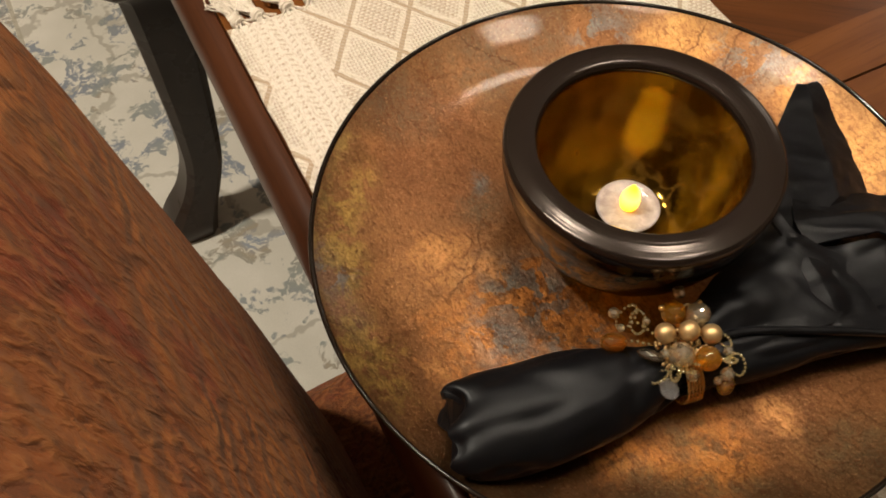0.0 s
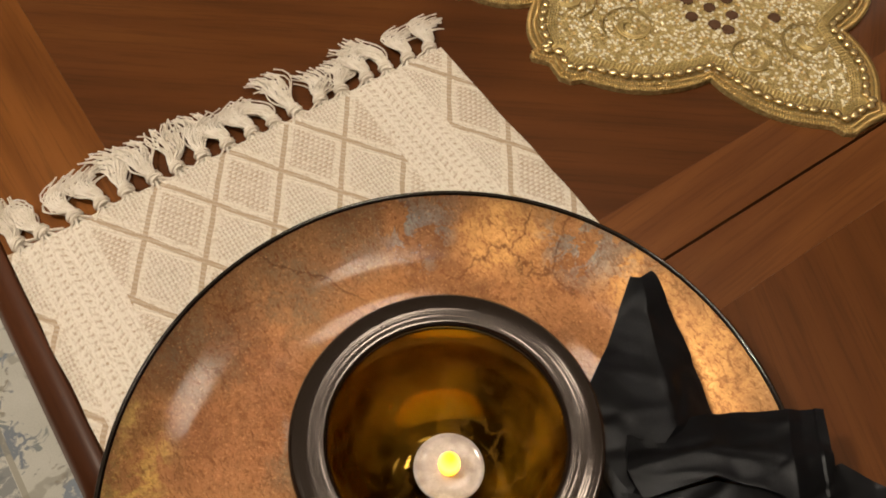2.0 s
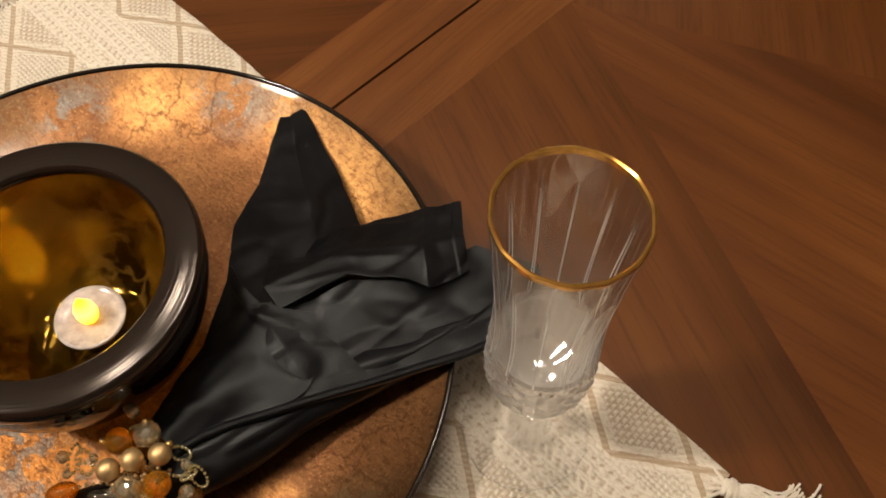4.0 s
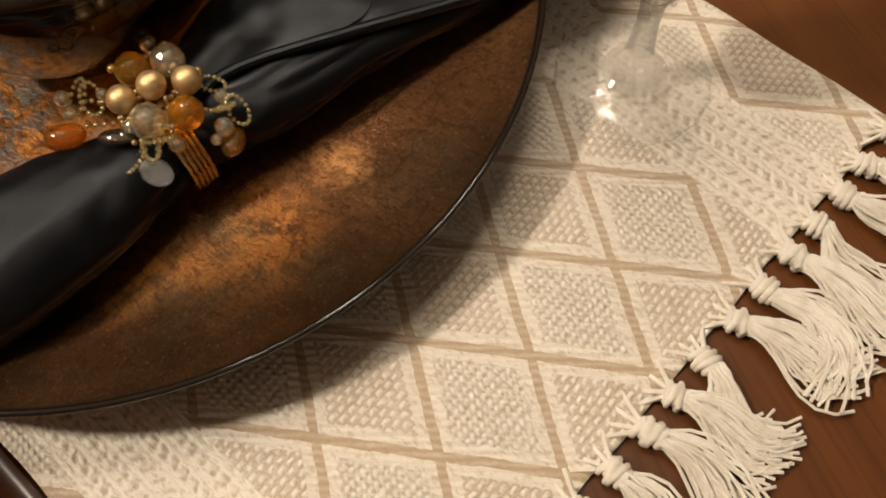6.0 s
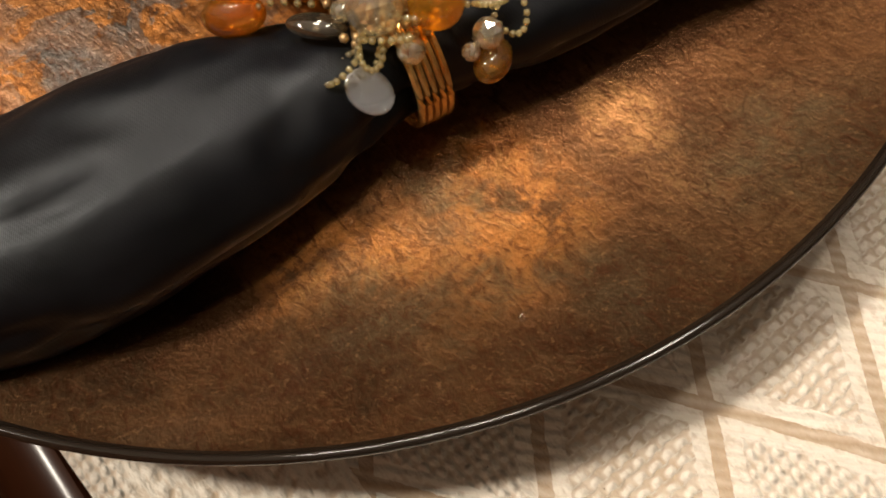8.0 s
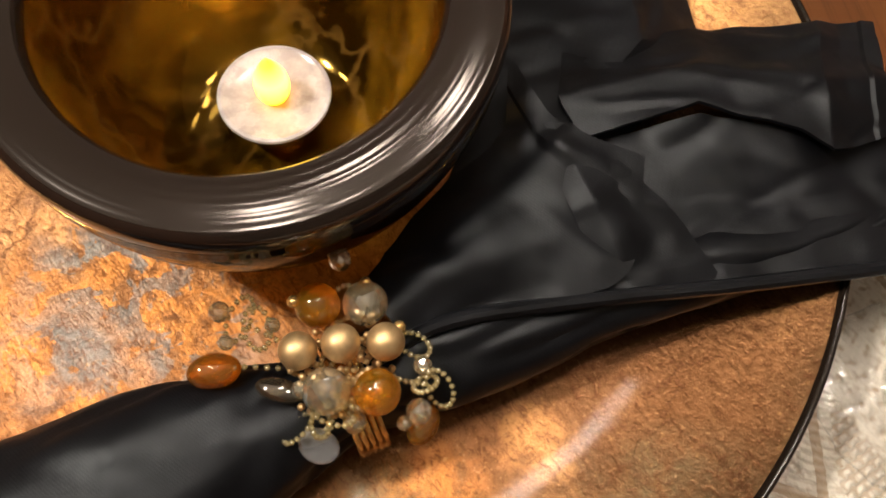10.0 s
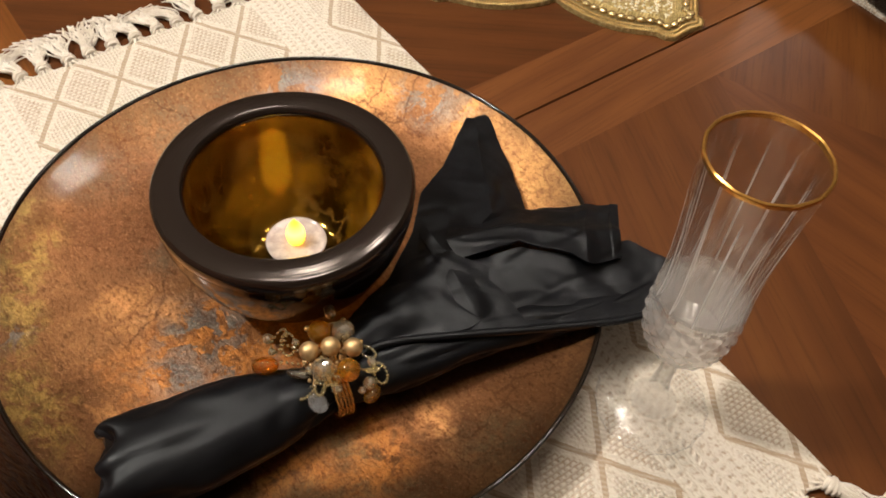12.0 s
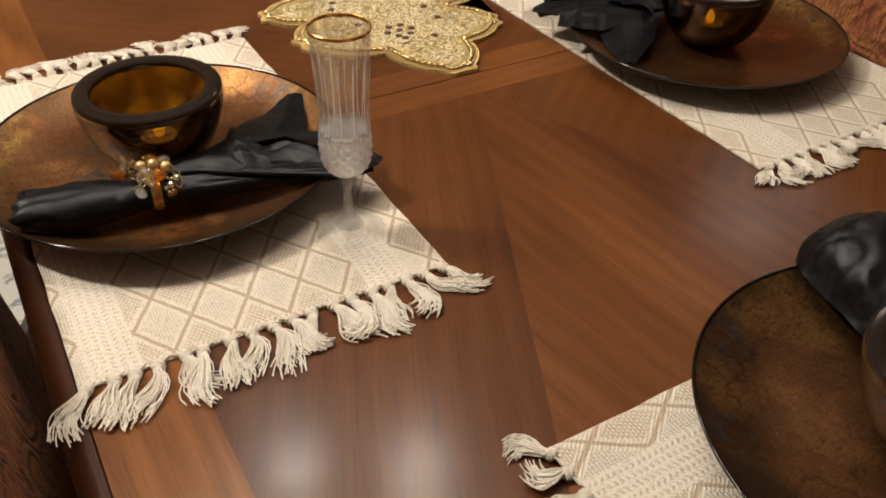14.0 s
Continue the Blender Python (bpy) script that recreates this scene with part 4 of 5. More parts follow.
def build_bowl(at):
    t = thing("candle_bowl", "thick smoked amber glass bowl with a grooved rim", "bowl", group="candle bowls")
    bm = bmesh.new()
    outer = smooth_profile([(0.0, 0.0), (0.022, 0.0004), (0.033, 0.004), (0.044, 0.0135), (0.054, 0.028), (0.0612, 0.046), (0.0648, 0.06), (0.0656, 0.068)], 5)
    inner = smooth_profile([(0.0495, 0.0715), (0.048, 0.064), (0.0456, 0.047), (0.0395, 0.03), (0.03, 0.0185), (0.019, 0.0132), (0.0, 0.012)], 5)
    lathe(bm, [(0.0, 0.0)] + outer[1:] + inner[:-1] + [(0.0, 0.012)], 96)
    body = part("glass_body", bm, M_SMOKE, t)
    body.data.materials.append(M_LINING)
    for f in body.data.polygons:
        f.material_index = 1 if f.normal.z > 0 else 0
    bm = bmesh.new()
    # flat, gently domed top with shallow turned grooves
    rim = [(0.0656, 0.0684), (0.0659, 0.0715), (0.0657, 0.0738), (0.0651, 0.0752), (0.0642, 0.0759)]
    for i in range(25):
        r = 0.0638 - 0.0128 * i / 24
        rim.append((r, 0.0762 + 0.0006 * math.sin(math.pi * i / 24) + (0.00005 * math.cos(i * math.tau / 4) if i > 10 else 0.00003 * math.cos(i * math.tau / 3))))
    rim += [(0.0503, 0.0755), (0.0497, 0.0744), (0.0494, 0.073), (0.0497, 0.0718), (0.058, 0.0692), (0.0656, 0.0684)]
    lathe(bm, rim, 128)
    part("grooved_rim", bm, M_RIM_GLASS, t, "dark ridged rim")
    t.matrix_basis = pose(*at)
    return t


def build_candle(at):
    t = thing("tealight", "white flameless tealight glowing yellow inside a bowl", "candle", group="tealights")
    bm = bmesh.new()
    lathe(bm, [(0.0, 0.0), (0.0118, 0.0), (0.0124, 0.0006), (0.0163, 0.0104), (0.0163, 0.0108), (0.0, 0.0108)], 48)
    part("candle_cup", bm, M_CUP, t, "clear plastic cup")
    bm = bmesh.new()
    lathe(bm, [(0.0, 0.0108), (0.0162, 0.0108), (0.0165, 0.0113), (0.0162, 0.0119), (0.0152, 0.0121), (0.0138, 0.0114), (0.007, 0.0111), (0.005, 0.0114), (0.0, 0.0114)], 48)
    top = part("candle_top", bm, M_CANDLE, t)
    bm = bmesh.new()
    fl = smooth_profile([(0.0, 0.0102), (0.0036, 0.011), (0.005, 0.015), (0.0047, 0.0198), (0.0028, 0.0245), (0.0, 0.0295)], 4)
    fl[0] = (0.0, 0.0102)
    fl[-1] = (0.0, 0.0295)
    lathe(bm, fl, 20)
    part("flame", bm, M_FLAME, top, "glowing yellow flame-shaped bulb")
    t.matrix_basis = pose(*at)
    return t


def build_flute(at):
    t = thing("champagne_flute", "cut crystal champagne flute with a gilded rim", "glass", group="champagne flutes")
    bm = bmesh.new()
    outer = smooth_profile([(0.0302, 0.0012), (0.03, 0.0026), (0.022, 0.0042), (0.011, 0.0085), (0.0066, 0.016), (0.005, 0.028), (0.0045, 0.04), (0.0055, 0.049), (0.0078, 0.0525), (0.0062, 0.056),
                            (0.0085, 0.06), (0.0152, 0.0635), (0.0204, 0.071), (0.0224, 0.084), (0.0219, 0.097), (0.0208, 0.11), (0.0205, 0.125), (0.0215, 0.145), (0.0232, 0.167), (0.0246, 0.1885)], 6)

    def cut(a, r, z):
        if z > 0.103:
            d = min(1.0, (z - 0.103) / 0.012) * min(1.0, max(0.0, (0.183 - z) / 0.03))
            return 1 - 0.07 * d * abs(math.sin(a * 6))
        if z > 0.0615:
            f, g = a * 15 / math.tau + z * 125, a * 15 / math.tau - z * 125
            return 1 - 0.046 * (1 - min(1.0, 2.2 * min(abs((f + 0.5) % 1 - 0.5), abs((g + 0.5) % 1 - 0.5)))) * min(1.0, (z - 0.0615) / 0.006)
        if 0.008 < z < 0.052:
            return 1 - 0.12 * abs(math.cos(a * 3))
        return 1.0

    fineprof = []
    for (r0, z0), (r1, z1) in zip(outer, outer[1:]):
        steps = max(1, int(abs(z1 - z0) / 0.0011)) if z0 > 0.058 and z1 < 0.106 else 1
        fineprof += [(r0 + (r1 - r0) * k / steps, z0 + (z1 - z0) * k / steps) for k in range(steps)]
    fineprof.append(outer[-1])
    lower = [p for p in fineprof if p[1] <= 0.1045]
    upper = [lower[-1]] + [p for p in fineprof if p[1] > 0.1045]
    lathe(bm, upper, 168, wobble=cut)
    inner = smooth_profile([(0.0234, 0.1885), (0.022, 0.167), (0.0199, 0.145), (0.0186, 0.125), (0.0186, 0.112), (0.0196, 0.1046)], 4)
    lathe(bm, inner, 66)
    body = part("fluted_body", bm, M_CRYSTAL, t, smooth=30)
    bm = bmesh.new()
    bowl = [p for p in lower if p[1] >= 0.0575]
    lathe(bm, [(0.0, 0.0575)] + bowl + [(0.0202, 0.1045), (0.0197, 0.1), (0.0194, 0.094), (0.0188, 0.086), (0.015, 0.0765), (0.0075, 0.0725), (0.0, 0.0715)], 180, wobble=cut)
    part("cut_base", bm, M_CUT, t, "diamond-cut lower bowl", smooth=8)
    bm = bmesh.new()
    lathe(bm, [(0.0, 0.0574)] + [p for p in lower[::-1] if 0.0068 < p[1] < 0.0574] + [(0.0, 0.0068)], 66, wobble=cut)
    part("stem", bm, M_STEM, t, "faceted stem", smooth=12)
    bm = bmesh.new()
    rays = lambda a, r, z: 1 - (0.03 * abs(math.sin(a * 8)) if r > 0.012 else 0.0)
    lathe(bm, [p for p in lower[::-1] if p[1] <= 0.0068] + [(0.029, 0.0), (0.02, 0.0006), (0.0, 0.001)], 96, wobble=rays)
    part("foot", bm, M_FOOT, t, "clear ray-cut foot", smooth=14)
    bm = bmesh.new()
    lathe(bm, [(0.0246, 0.1868), (0.02485, 0.188), (0.0247, 0.1892), (0.024, 0.1897), (0.0233, 0.1892), (0.0233, 0.1868)], 96, wobble=lambda a, r, z: 1 - 0.012 * abs(math.cos(a * 7)))
    part("gilded_rim", bm, M_GILT, body, "worn gold band")
    t.matrix_basis = pose(*at)
    return t


def cloth_patch(bm, rows, along=13, across=15, wrinkle=0.0016, thick=0.0012, seed=0, folds=0.0, crisp=True):
    """A folded sheet of cloth drawn through rows of points, smoothed both ways, creased, and given thickness and a stitched hem."""
    def spline(pts, n):
        p = [Vector(q) for q in pts]
        e = [2 * p[0] - p[1]] + p + [2 * p[-1] - p[-2]]
        out = []
        for i in range(1, len(e) - 2):
            for s in range(n):
                t = s / n
                a, b, c, d = e[i - 1], e[i], e[i + 1], e[i + 2]
                out.append(0.5 * (2 * b + (c - a) * t + (2 * a - 5 * b + 4 * c - d) * t * t + (3 * b - a - 3 * c + d) * t ** 3))
        return out + [p[-1]]
    def straight(pts, n):
        out = []
        for a, b in zip(pts, pts[1:]):
            out += [Vector(a).lerp(Vector(b), s / n) for s in range(n)]
        return out + [Vector(pts[-1])]
    cols = [(straight if crisp else spline)(r, across) for r in rows]
    lines = [(straight if crisp else spline)([c[i] for c in cols], along) for i in range(len(cols[0]))]
    nj, ni = len(lines[0]), len(lines)
    grid = [[lines[i][j] for i in range(ni)] for j in range(nj)]
    top, low = [], []
    for j in range(nj):
        a, b = [], []
        for i in range(ni):
            p = grid[j][i]
            du = grid[j][min(i + 1, ni - 1)] - grid[j][max(i - 1, 0)]
            dv = grid[min(j + 1, nj - 1)][i] - grid[max(j - 1, 0)][i]
            n = du.cross(dv)
            n = n.normalized() if n.length > 1e-12 else Vector((0, 0, 1))
            if n.z < 0:
                n = -n
            s = 3.0 * i / (ni - 1)
            crease = folds * math.sin(s * math.tau + 2.2 * noise.noise(Vector((j * 0.08, seed, 1)))) * (j / nj)
            rough = wrinkle * (noise.noise(p * 55 + Vector((seed, 0, 0))) + 0.5 * noise.noise(p * 140 + Vector((0, seed, 0))))
            rough -= 1.3 * wrinkle * max(0.0, 0.22 - abs(noise.noise(Vector((p.x * 30, p.y * 46, seed + 0.5))))) / 0.22
            rough += 0.9 * wrinkle * max(0.0, 0.16 - abs(noise.noise(Vector((p.x * 44 + p.y * 30, p.y * 22, seed + 7.5))))) / 0.16
            hem = 0.7 * thick if nj - 1 - j <= 5 else 0.0
            q = p + n * (rough + crease + hem)
            q.z = max(q.z, 0.0152)
            a.append(bm.verts.new(q))
            b.append(bm.verts.new(q - n * thick))
        top.append(a)
        low.append(b)
    for j in range(nj - 1):
        for i in range(ni - 1):
            bm.faces.new((top[j][i], top[j][i + 1], top[j + 1][i + 1], top[j + 1][i]))
            bm.faces.new((low[j][i + 1], low[j][i], low[j + 1][i], low[j + 1][i + 1]))
    for j in range(nj - 1):
        bm.faces.new((top[j + 1][0], low[j + 1][0], low[j][0], top[j][0]))
        bm.faces.new((top[j][-1], low[j][-1], low[j + 1][-1], top[j + 1][-1]))
    for i in range(ni - 1):
        bm.faces.new((top[0][i + 1], top[0][i], low[0][i], low[0][i + 1]))
        bm.faces.new((top[-1][i], top[-1][i + 1], low[-1][i + 1], low[-1][i]))


def cloth_roll(bm, spine, seed=0, wrinkle=0.002, n=72, steps=9, ragged=False):
    """A soft closed roll along spine rows (x, y, z, half width, half height)."""
    cen = smooth3([s[:3] for s in spine], steps)
    dim = smooth3([(s[3], s[4], 0) for s in spine], steps)
    rings = []
    for k, (c, d) in enumerate(zip(cen, dim)):
        t = (cen[min(k + 1, len(cen) - 1)] - cen[max(k - 1, 0)]).normalized()
        side = Vector((t.y, -t.x, 0)).normalized()
        ring = []
        for i in range(n):
            a = math.tau * i / n
            p = c + side * (math.cos(a) * d.x) + Vector((0, 0, math.sin(a) * d.y))
            w = wrinkle * (noise.noise(Vector((p.x * 28, a * 1.3, seed))) + 0.6 * noise.noise(p * 70 + Vector((seed, 0, 0))))
            w -= 0.9 * wrinkle * max(0.0, 0.2 - abs(noise.noise(Vector((k * 0.03, math.sin(a) * 1.1 + 0.6 * math.cos(a), seed + 4))))) / 0.2
            r = (p - c).normalized()
            w -= 1.1 * wrinkle * max(0.0, 0.16 - abs(noise.noise(Vector((k * 0.055, a * 0.8, seed + 9))))) / 0.16
            q = p + r * w
            if ragged:
                loose = max(0.0, 1 - k / 16)
                q -= t * (0.014 * loose * noise.noise(Vector((math.cos(a) * 1.6, math.sin(a) * 1.6, seed + 2.3))))
                q += r * (0.0045 * loose * noise.noise(Vector((math.cos(a) * 2.2, math.sin(a) * 2.2, seed + 6.1))))
            q.z = max(q.z, 0.0142)
            ring.append(bm.verts.new(q))
        rings.append(ring)
    for a, b in zip(rings, rings[1:]):
        for i in range(n):
            bm.faces.new((a[i], a[(i + 1) % n], b[(i + 1) % n], b[i]))
    for ring, flip in ((rings[0], False), (rings[-1], True)):
        mid = sum((v.co for v in ring), Vector()) / n
        into = (cen[2] - cen[0]) if ring is rings[0] else (cen[-3] - cen[-1])
        inner = [bm.verts.new(mid + (v.co - mid) * 0.86 + into * 0.15) for v in ring]
        for i in range(n):
            bm.faces.new((ring[i], ring[(i + 1) % n], inner[(i + 1) % n], inner[i]))
        bm.faces.new(inner)


def smooth3(points, steps):
    p = [Vector(q) for q in points]
    e = [2 * p[0] - p[1]] + p + [2 * p[-1] - p[-2]]
    out = []
    for i in range(1, len(e) - 2):
        for s in range(steps):
            t = s / steps
            a, b, c, d = e[i - 1], e[i], e[i + 1], e[i + 2]
            out.append(0.5 * (2 * b + (c - a) * t + (2 * a - 5 * b + 4 * c - d) * t * t + (3 * b - a - 3 * c + d) * t ** 3))
    return out + [p[-1]]


def build_napkin(at, rz=0, bunched=False):
    """The folded napkin; its points are given from the charger's middle, (-0.072, 0.174)."""
    t = thing("napkin", "black satin napkin gathered through a beaded ring", "napkin", group="napkins")
    o = Vector((0.072, -0.174, 0))
    mv = lambda rows: [[tuple(Vector(p) + o) for p in r] for r in rows]
    bm = bmesh.new()
    cloth_roll(bm, [(x + o.x, y + o.y, z, w, h) for x, y, z, w, h in (
        (-0.208, 0.113, 0.034, 0.021, 0.0125), (-0.2, 0.1115, 0.0345, 0.0235, 0.0165), (-0.18, 0.1075, 0.034, 0.0255, 0.0185), (-0.15, 0.103, 0.034, 0.0238, 0.0178), (-0.128, 0.1, 0.0325, 0.02, 0.0148), (-0.11, 0.0975, 0.032, 0.0145, 0.0122),
        (-0.098, 0.0955, 0.033, 0.0125, 0.012), (-0.088, 0.094, 0.033, 0.0135, 0.0125))], 1, 0.0011, ragged=True)
    part("tail_roll", bm, M_SATIN, t)
    bm = bmesh.new()
    cloth_roll(bm, [(x + o.x, y + o.y, z, w, h) for x, y, z, w, h in (
        (-0.09, 0.0935, 0.033, 0.0125, 0.0125), (-0.065, 0.0895, 0.032, 0.0145, 0.0125), (-0.035, 0.083, 0.032, 0.0125, 0.0105), (0.0, 0.0725, 0.032, 0.0105, 0.0085), (0.035, 0.0595, 0.0315, 0.009, 0.0068),
        (0.062, 0.052, 0.0315, 0.0075, 0.0055), (0.084, 0.05, 0.03, 0.006, 0.004))], 5, 0.0012)
    part("front_roll", bm, M_SATIN, t)
    bm = bmesh.new()
    tube(bm, smooth3([tuple(Vector(p) + o) for p in ((-0.09, 0.0965, 0.046), (-0.069, 0.0945, 0.0458), (-0.032, 0.0785, 0.043), (-0.002, 0.0635, 0.0412), (0.021, 0.0525, 0.0402), (0.043, 0.0425, 0.039), (0.067, 0.0365, 0.0372))], 6), 0.0021, 10)
    part("hem", bm, M_SATIN, t)
    def sheet(name, rows, seed, wrinkle, crisp=True, thick=0.0012):
        bm = bmesh.new()
        cloth_patch(bm, mv(rows), seed=seed, wrinkle=wrinkle, crisp=crisp, thick=thick)
        part(name, bm, M_SATIN, t)

    if bunched:
        sheet("puffed_fold", [[(-0.012, 0.164, 0.03), (-0.017, 0.144, 0.045), (-0.022, 0.094, 0.05), (-0.022, 0.054, 0.04)], [(0.028, 0.159, 0.035), (0.028, 0.139, 0.066), (0.028, 0.094, 0.074), (0.028, 0.044, 0.05)],
                              [(0.073, 0.154, 0.04), (0.073, 0.134, 0.068), (0.068, 0.089, 0.08), (0.068, 0.044, 0.055)], [(0.093, 0.139, 0.035), (0.098, 0.124, 0.05), (0.098, 0.084, 0.056), (0.093, 0.044, 0.04)]], 31, 0.0013, False)
    else:
        sheet("upper_wing", [[(-0.071, 0.112, 0.041), (-0.071, 0.103, 0.045), (-0.066, 0.099, 0.041)], [(-0.014, 0.153, 0.0365), (0.004, 0.129, 0.0425), (0.034, 0.121, 0.033)],
                             [(0.008, 0.177, 0.0325), (0.029, 0.137, 0.0405), (0.054, 0.134, 0.0265)], [(0.034, 0.191, 0.0275), (0.048, 0.17, 0.0355), (0.069, 0.169, 0.0275)],
                             [(0.069, 0.215, 0.0305), (0.072, 0.211, 0.032), (0.0825, 0.212, 0.0295)]], 3, 0.0006)
    sheet("lower_wing", [[(-0.052, 0.115, 0.0385), (-0.061, 0.105, 0.0415), (-0.069, 0.097, 0.0425)], [(-0.003, 0.118, 0.0385), (-0.018, 0.098, 0.0395), (-0.032, 0.079, 0.0415)],
                         [(0.025, 0.107, 0.044), (0.013, 0.087, 0.0375), (-0.002, 0.064, 0.04)], [(0.044, 0.089, 0.044), (0.037, 0.071, 0.0365), (0.021, 0.053, 0.039)],
                         [(0.082, 0.081, 0.0389), (0.067, 0.06, 0.0359), (0.043, 0.043, 0.0379)], [(0.0965, 0.052, 0.0355), (0.089, 0.044, 0.0355), (0.066, 0.037, 0.0365)]], 12, 0.0008)
    sheet("middle_wing", [[(0.008, 0.148, 0.038), (-0.006, 0.133, 0.0448), (-0.008, 0.119, 0.044)], [(0.051, 0.1335, 0.0339), (0.035, 0.12, 0.0449), (0.025, 0.109, 0.0479)],
                          [(0.075, 0.118, 0.0355), (0.057, 0.1, 0.0464), (0.043, 0.087, 0.0479)], [(0.081, 0.1145, 0.0384), (0.06, 0.095, 0.0488), (0.047, 0.077, 0.0472)],
                          [(0.0865, 0.1105, 0.0368), (0.067, 0.0915, 0.0462), (0.0555, 0.0745, 0.044)], [(0.096, 0.1045, 0.0365), (0.079, 0.086, 0.0435), (0.069, 0.0725, 0.0405)]], 8, 0.0007)
    sheet("gathered_fold", [[(-0.08, 0.116, 0.0459), (-0.082, 0.105, 0.0494), (-0.081, 0.098, 0.0469)], [(-0.049, 0.129, 0.0415), (-0.056, 0.11, 0.0505), (-0.059, 0.092, 0.0459)],
                            [(-0.027, 0.132, 0.0445), (-0.031, 0.111, 0.0494), (-0.024, 0.08, 0.0439)], [(-0.01, 0.151, 0.0459), (-0.013, 0.125, 0.0499), (0.002, 0.104, 0.0459)]], 21, 0.0009, False)
    sheet("front_flap", [[(-0.017, 0.127, 0.0496), (-0.015, 0.125, 0.0502), (-0.01, 0.122, 0.0492)], [(-0.025, 0.105, 0.0488), (-0.019, 0.104, 0.0502), (-0.003, 0.099, 0.0464)],
                         [(-0.0275, 0.09, 0.0452), (-0.021, 0.089, 0.0468), (0.0, 0.083, 0.0425)], [(-0.03, 0.0765, 0.0415), (-0.024, 0.0745, 0.0425), (0.0, 0.066, 0.039)]], 25, 0.0006, True, 0.0006)
    t.matrix_basis = pose(*at, 0, 0, rz)
    return t


def faceted(bm, at, r, squash=(1, 1, 1), rot=(0, 0, 0)):
    m = Matrix.Translation(at) @ Euler(rot).to_matrix().to_4x4() @ Matrix.Diagonal((*[r * s for s in squash], 1))
    bmesh.ops.create_icosphere(bm, subdivisions=3 if r > 0.005 else 2, radius=1.0, matrix=m)


def build_ring(at, rz=0):
    t = thing("napkin_ring", "gold wire napkin ring with gold, amber and crystal beads", "napkin ring", group="napkin rings")
    o = Vector((0.072, -0.174, 0))
    P3 = lambda x, y, z: Vector((x, y, z)) + o
    axis = Vector((0.958, -0.16, 0)).normalized()
    side = Vector((axis.y, -axis.x, 0))
    for k in range(5):
        bm = bmesh.new()
        c = P3(-0.0985, 0.095, 0.0325) + axis * (0.0017 * (k - 2.0))
        tube(bm, [c + side * (0.0152 * math.cos(a)) + Vector((0, 0, 0.0146 * math.sin(a))) for a in [i * math.tau / 36 for i in range(37)]], 0.00082, 6, caps=False)
        part("wire_coil", bm, M_WIRE, t)

    def one(name, mat, at3, r, squash=(1, 1, 1), facets=False, rot=(0, 0, 0), label=""):
        bm = bmesh.new()
        if facets:
            faceted(bm, P3(*at3), r, squash, rot)
        else:
            ball(bm, P3(*at3), r, 24, 16, squash, Euler(rot).to_matrix().to_4x4())
        part(name, bm, mat, t, label, smooth=None if facets else 60)

    for p in ((-0.1053, 0.106, 0.0555), (-0.096, 0.1015, 0.0575), (-0.0867, 0.0966, 0.055)):
        one("gold_bead", M_GOLDBEAD, p, 0.0047)
    one("amber_bead", M_AMBER, (-0.0955, 0.1135, 0.0545), 0.0056)
    one("amber_bead", M_AMBER, (-0.0948, 0.0875, 0.0545), 0.0056)
    one("crystal_bead", M_BEAD, (-0.0855, 0.1078, 0.054), 0.0056, facets=True)
    one("crystal_bead", M_BEAD, (-0.1046, 0.0942, 0.0545), 0.0058, facets=True)
    one("amber_drop", M_AMBERDK, (-0.1245, 0.1155, 0.0465), 0.0044, (1.5, 1, 1), False, (0, 0.2, -0.35))
    one("smoky_drop", M_SMOKY, (-0.1135, 0.1022, 0.0475), 0.0033, (1.9, 0.9, 0.6), False, (0, 0, -0.8))
    one("pearl_disc", M_SEQUIN, (-0.1125, 0.0868, 0.0415), 0.0048, (0.9, 1.15, 0.22), False, (0.55, -0.25, 0.3), "flat pearly disc")
    one("smoky_drop", M_AMBERDK, (-0.0885, 0.0772, 0.041), 0.0042, (1.3, 0.9, 0.8), False, (0, 0, 0.5))
    small = [(-0.084, 0.1225, 0.049, 0.003), (-0.1162, 0.128, 0.0468, 0.0028), (-0.1186, 0.1193, 0.049, 0.002), (-0.107, 0.1165, 0.0505, 0.002), (-0.0815, 0.0883, 0.0485, 0.0025), (-0.0883, 0.0795, 0.0475, 0.0033),
             (-0.1025, 0.0858, 0.0475, 0.003), (-0.0925, 0.0795, 0.045, 0.002), (-0.0815, 0.0985, 0.0525, 0.0016), (-0.083, 0.1115, 0.0565, 0.0015), (-0.1, 0.1168, 0.0565, 0.0016), (-0.1095, 0.0985, 0.0525, 0.0022)]
    for i, (x, y, z, r) in enumerate(small):
        one("crystal_bead" if r > 0.0018 else "gold_seed", M_BEAD if r > 0.0018 else M_WIRE, (x, y, z), r, facets=r > 0.0018, rot=(i, i * 2, 0))
    # looped strings of seed beads, sprays on both sides of the cluster
    loops = [((-0.113, 0.123, 0.0485), 0.0048, 0.3), ((-0.1105, 0.118, 0.05), 0.004, 1.1), ((-0.1145, 0.0925, 0.045), 0.0034, 0.2), ((-0.106, 0.0895, 0.0505), 0.0042, 2.0), ((-0.109, 0.09, 0.049), 0.003, 0.9),
             ((-0.0805, 0.0935, 0.0495), 0.0032, 2.2), ((-0.081, 0.0815, 0.047), 0.0038, 1.4), ((-0.0835, 0.084, 0.049), 0.003, 0.4), ((-0.1, 0.0905, 0.052), 0.0036, 1.7), ((-0.09, 0.1115, 0.0515), 0.0036, 0.6)]
    rnd = random.Random(4)
    seeds = []
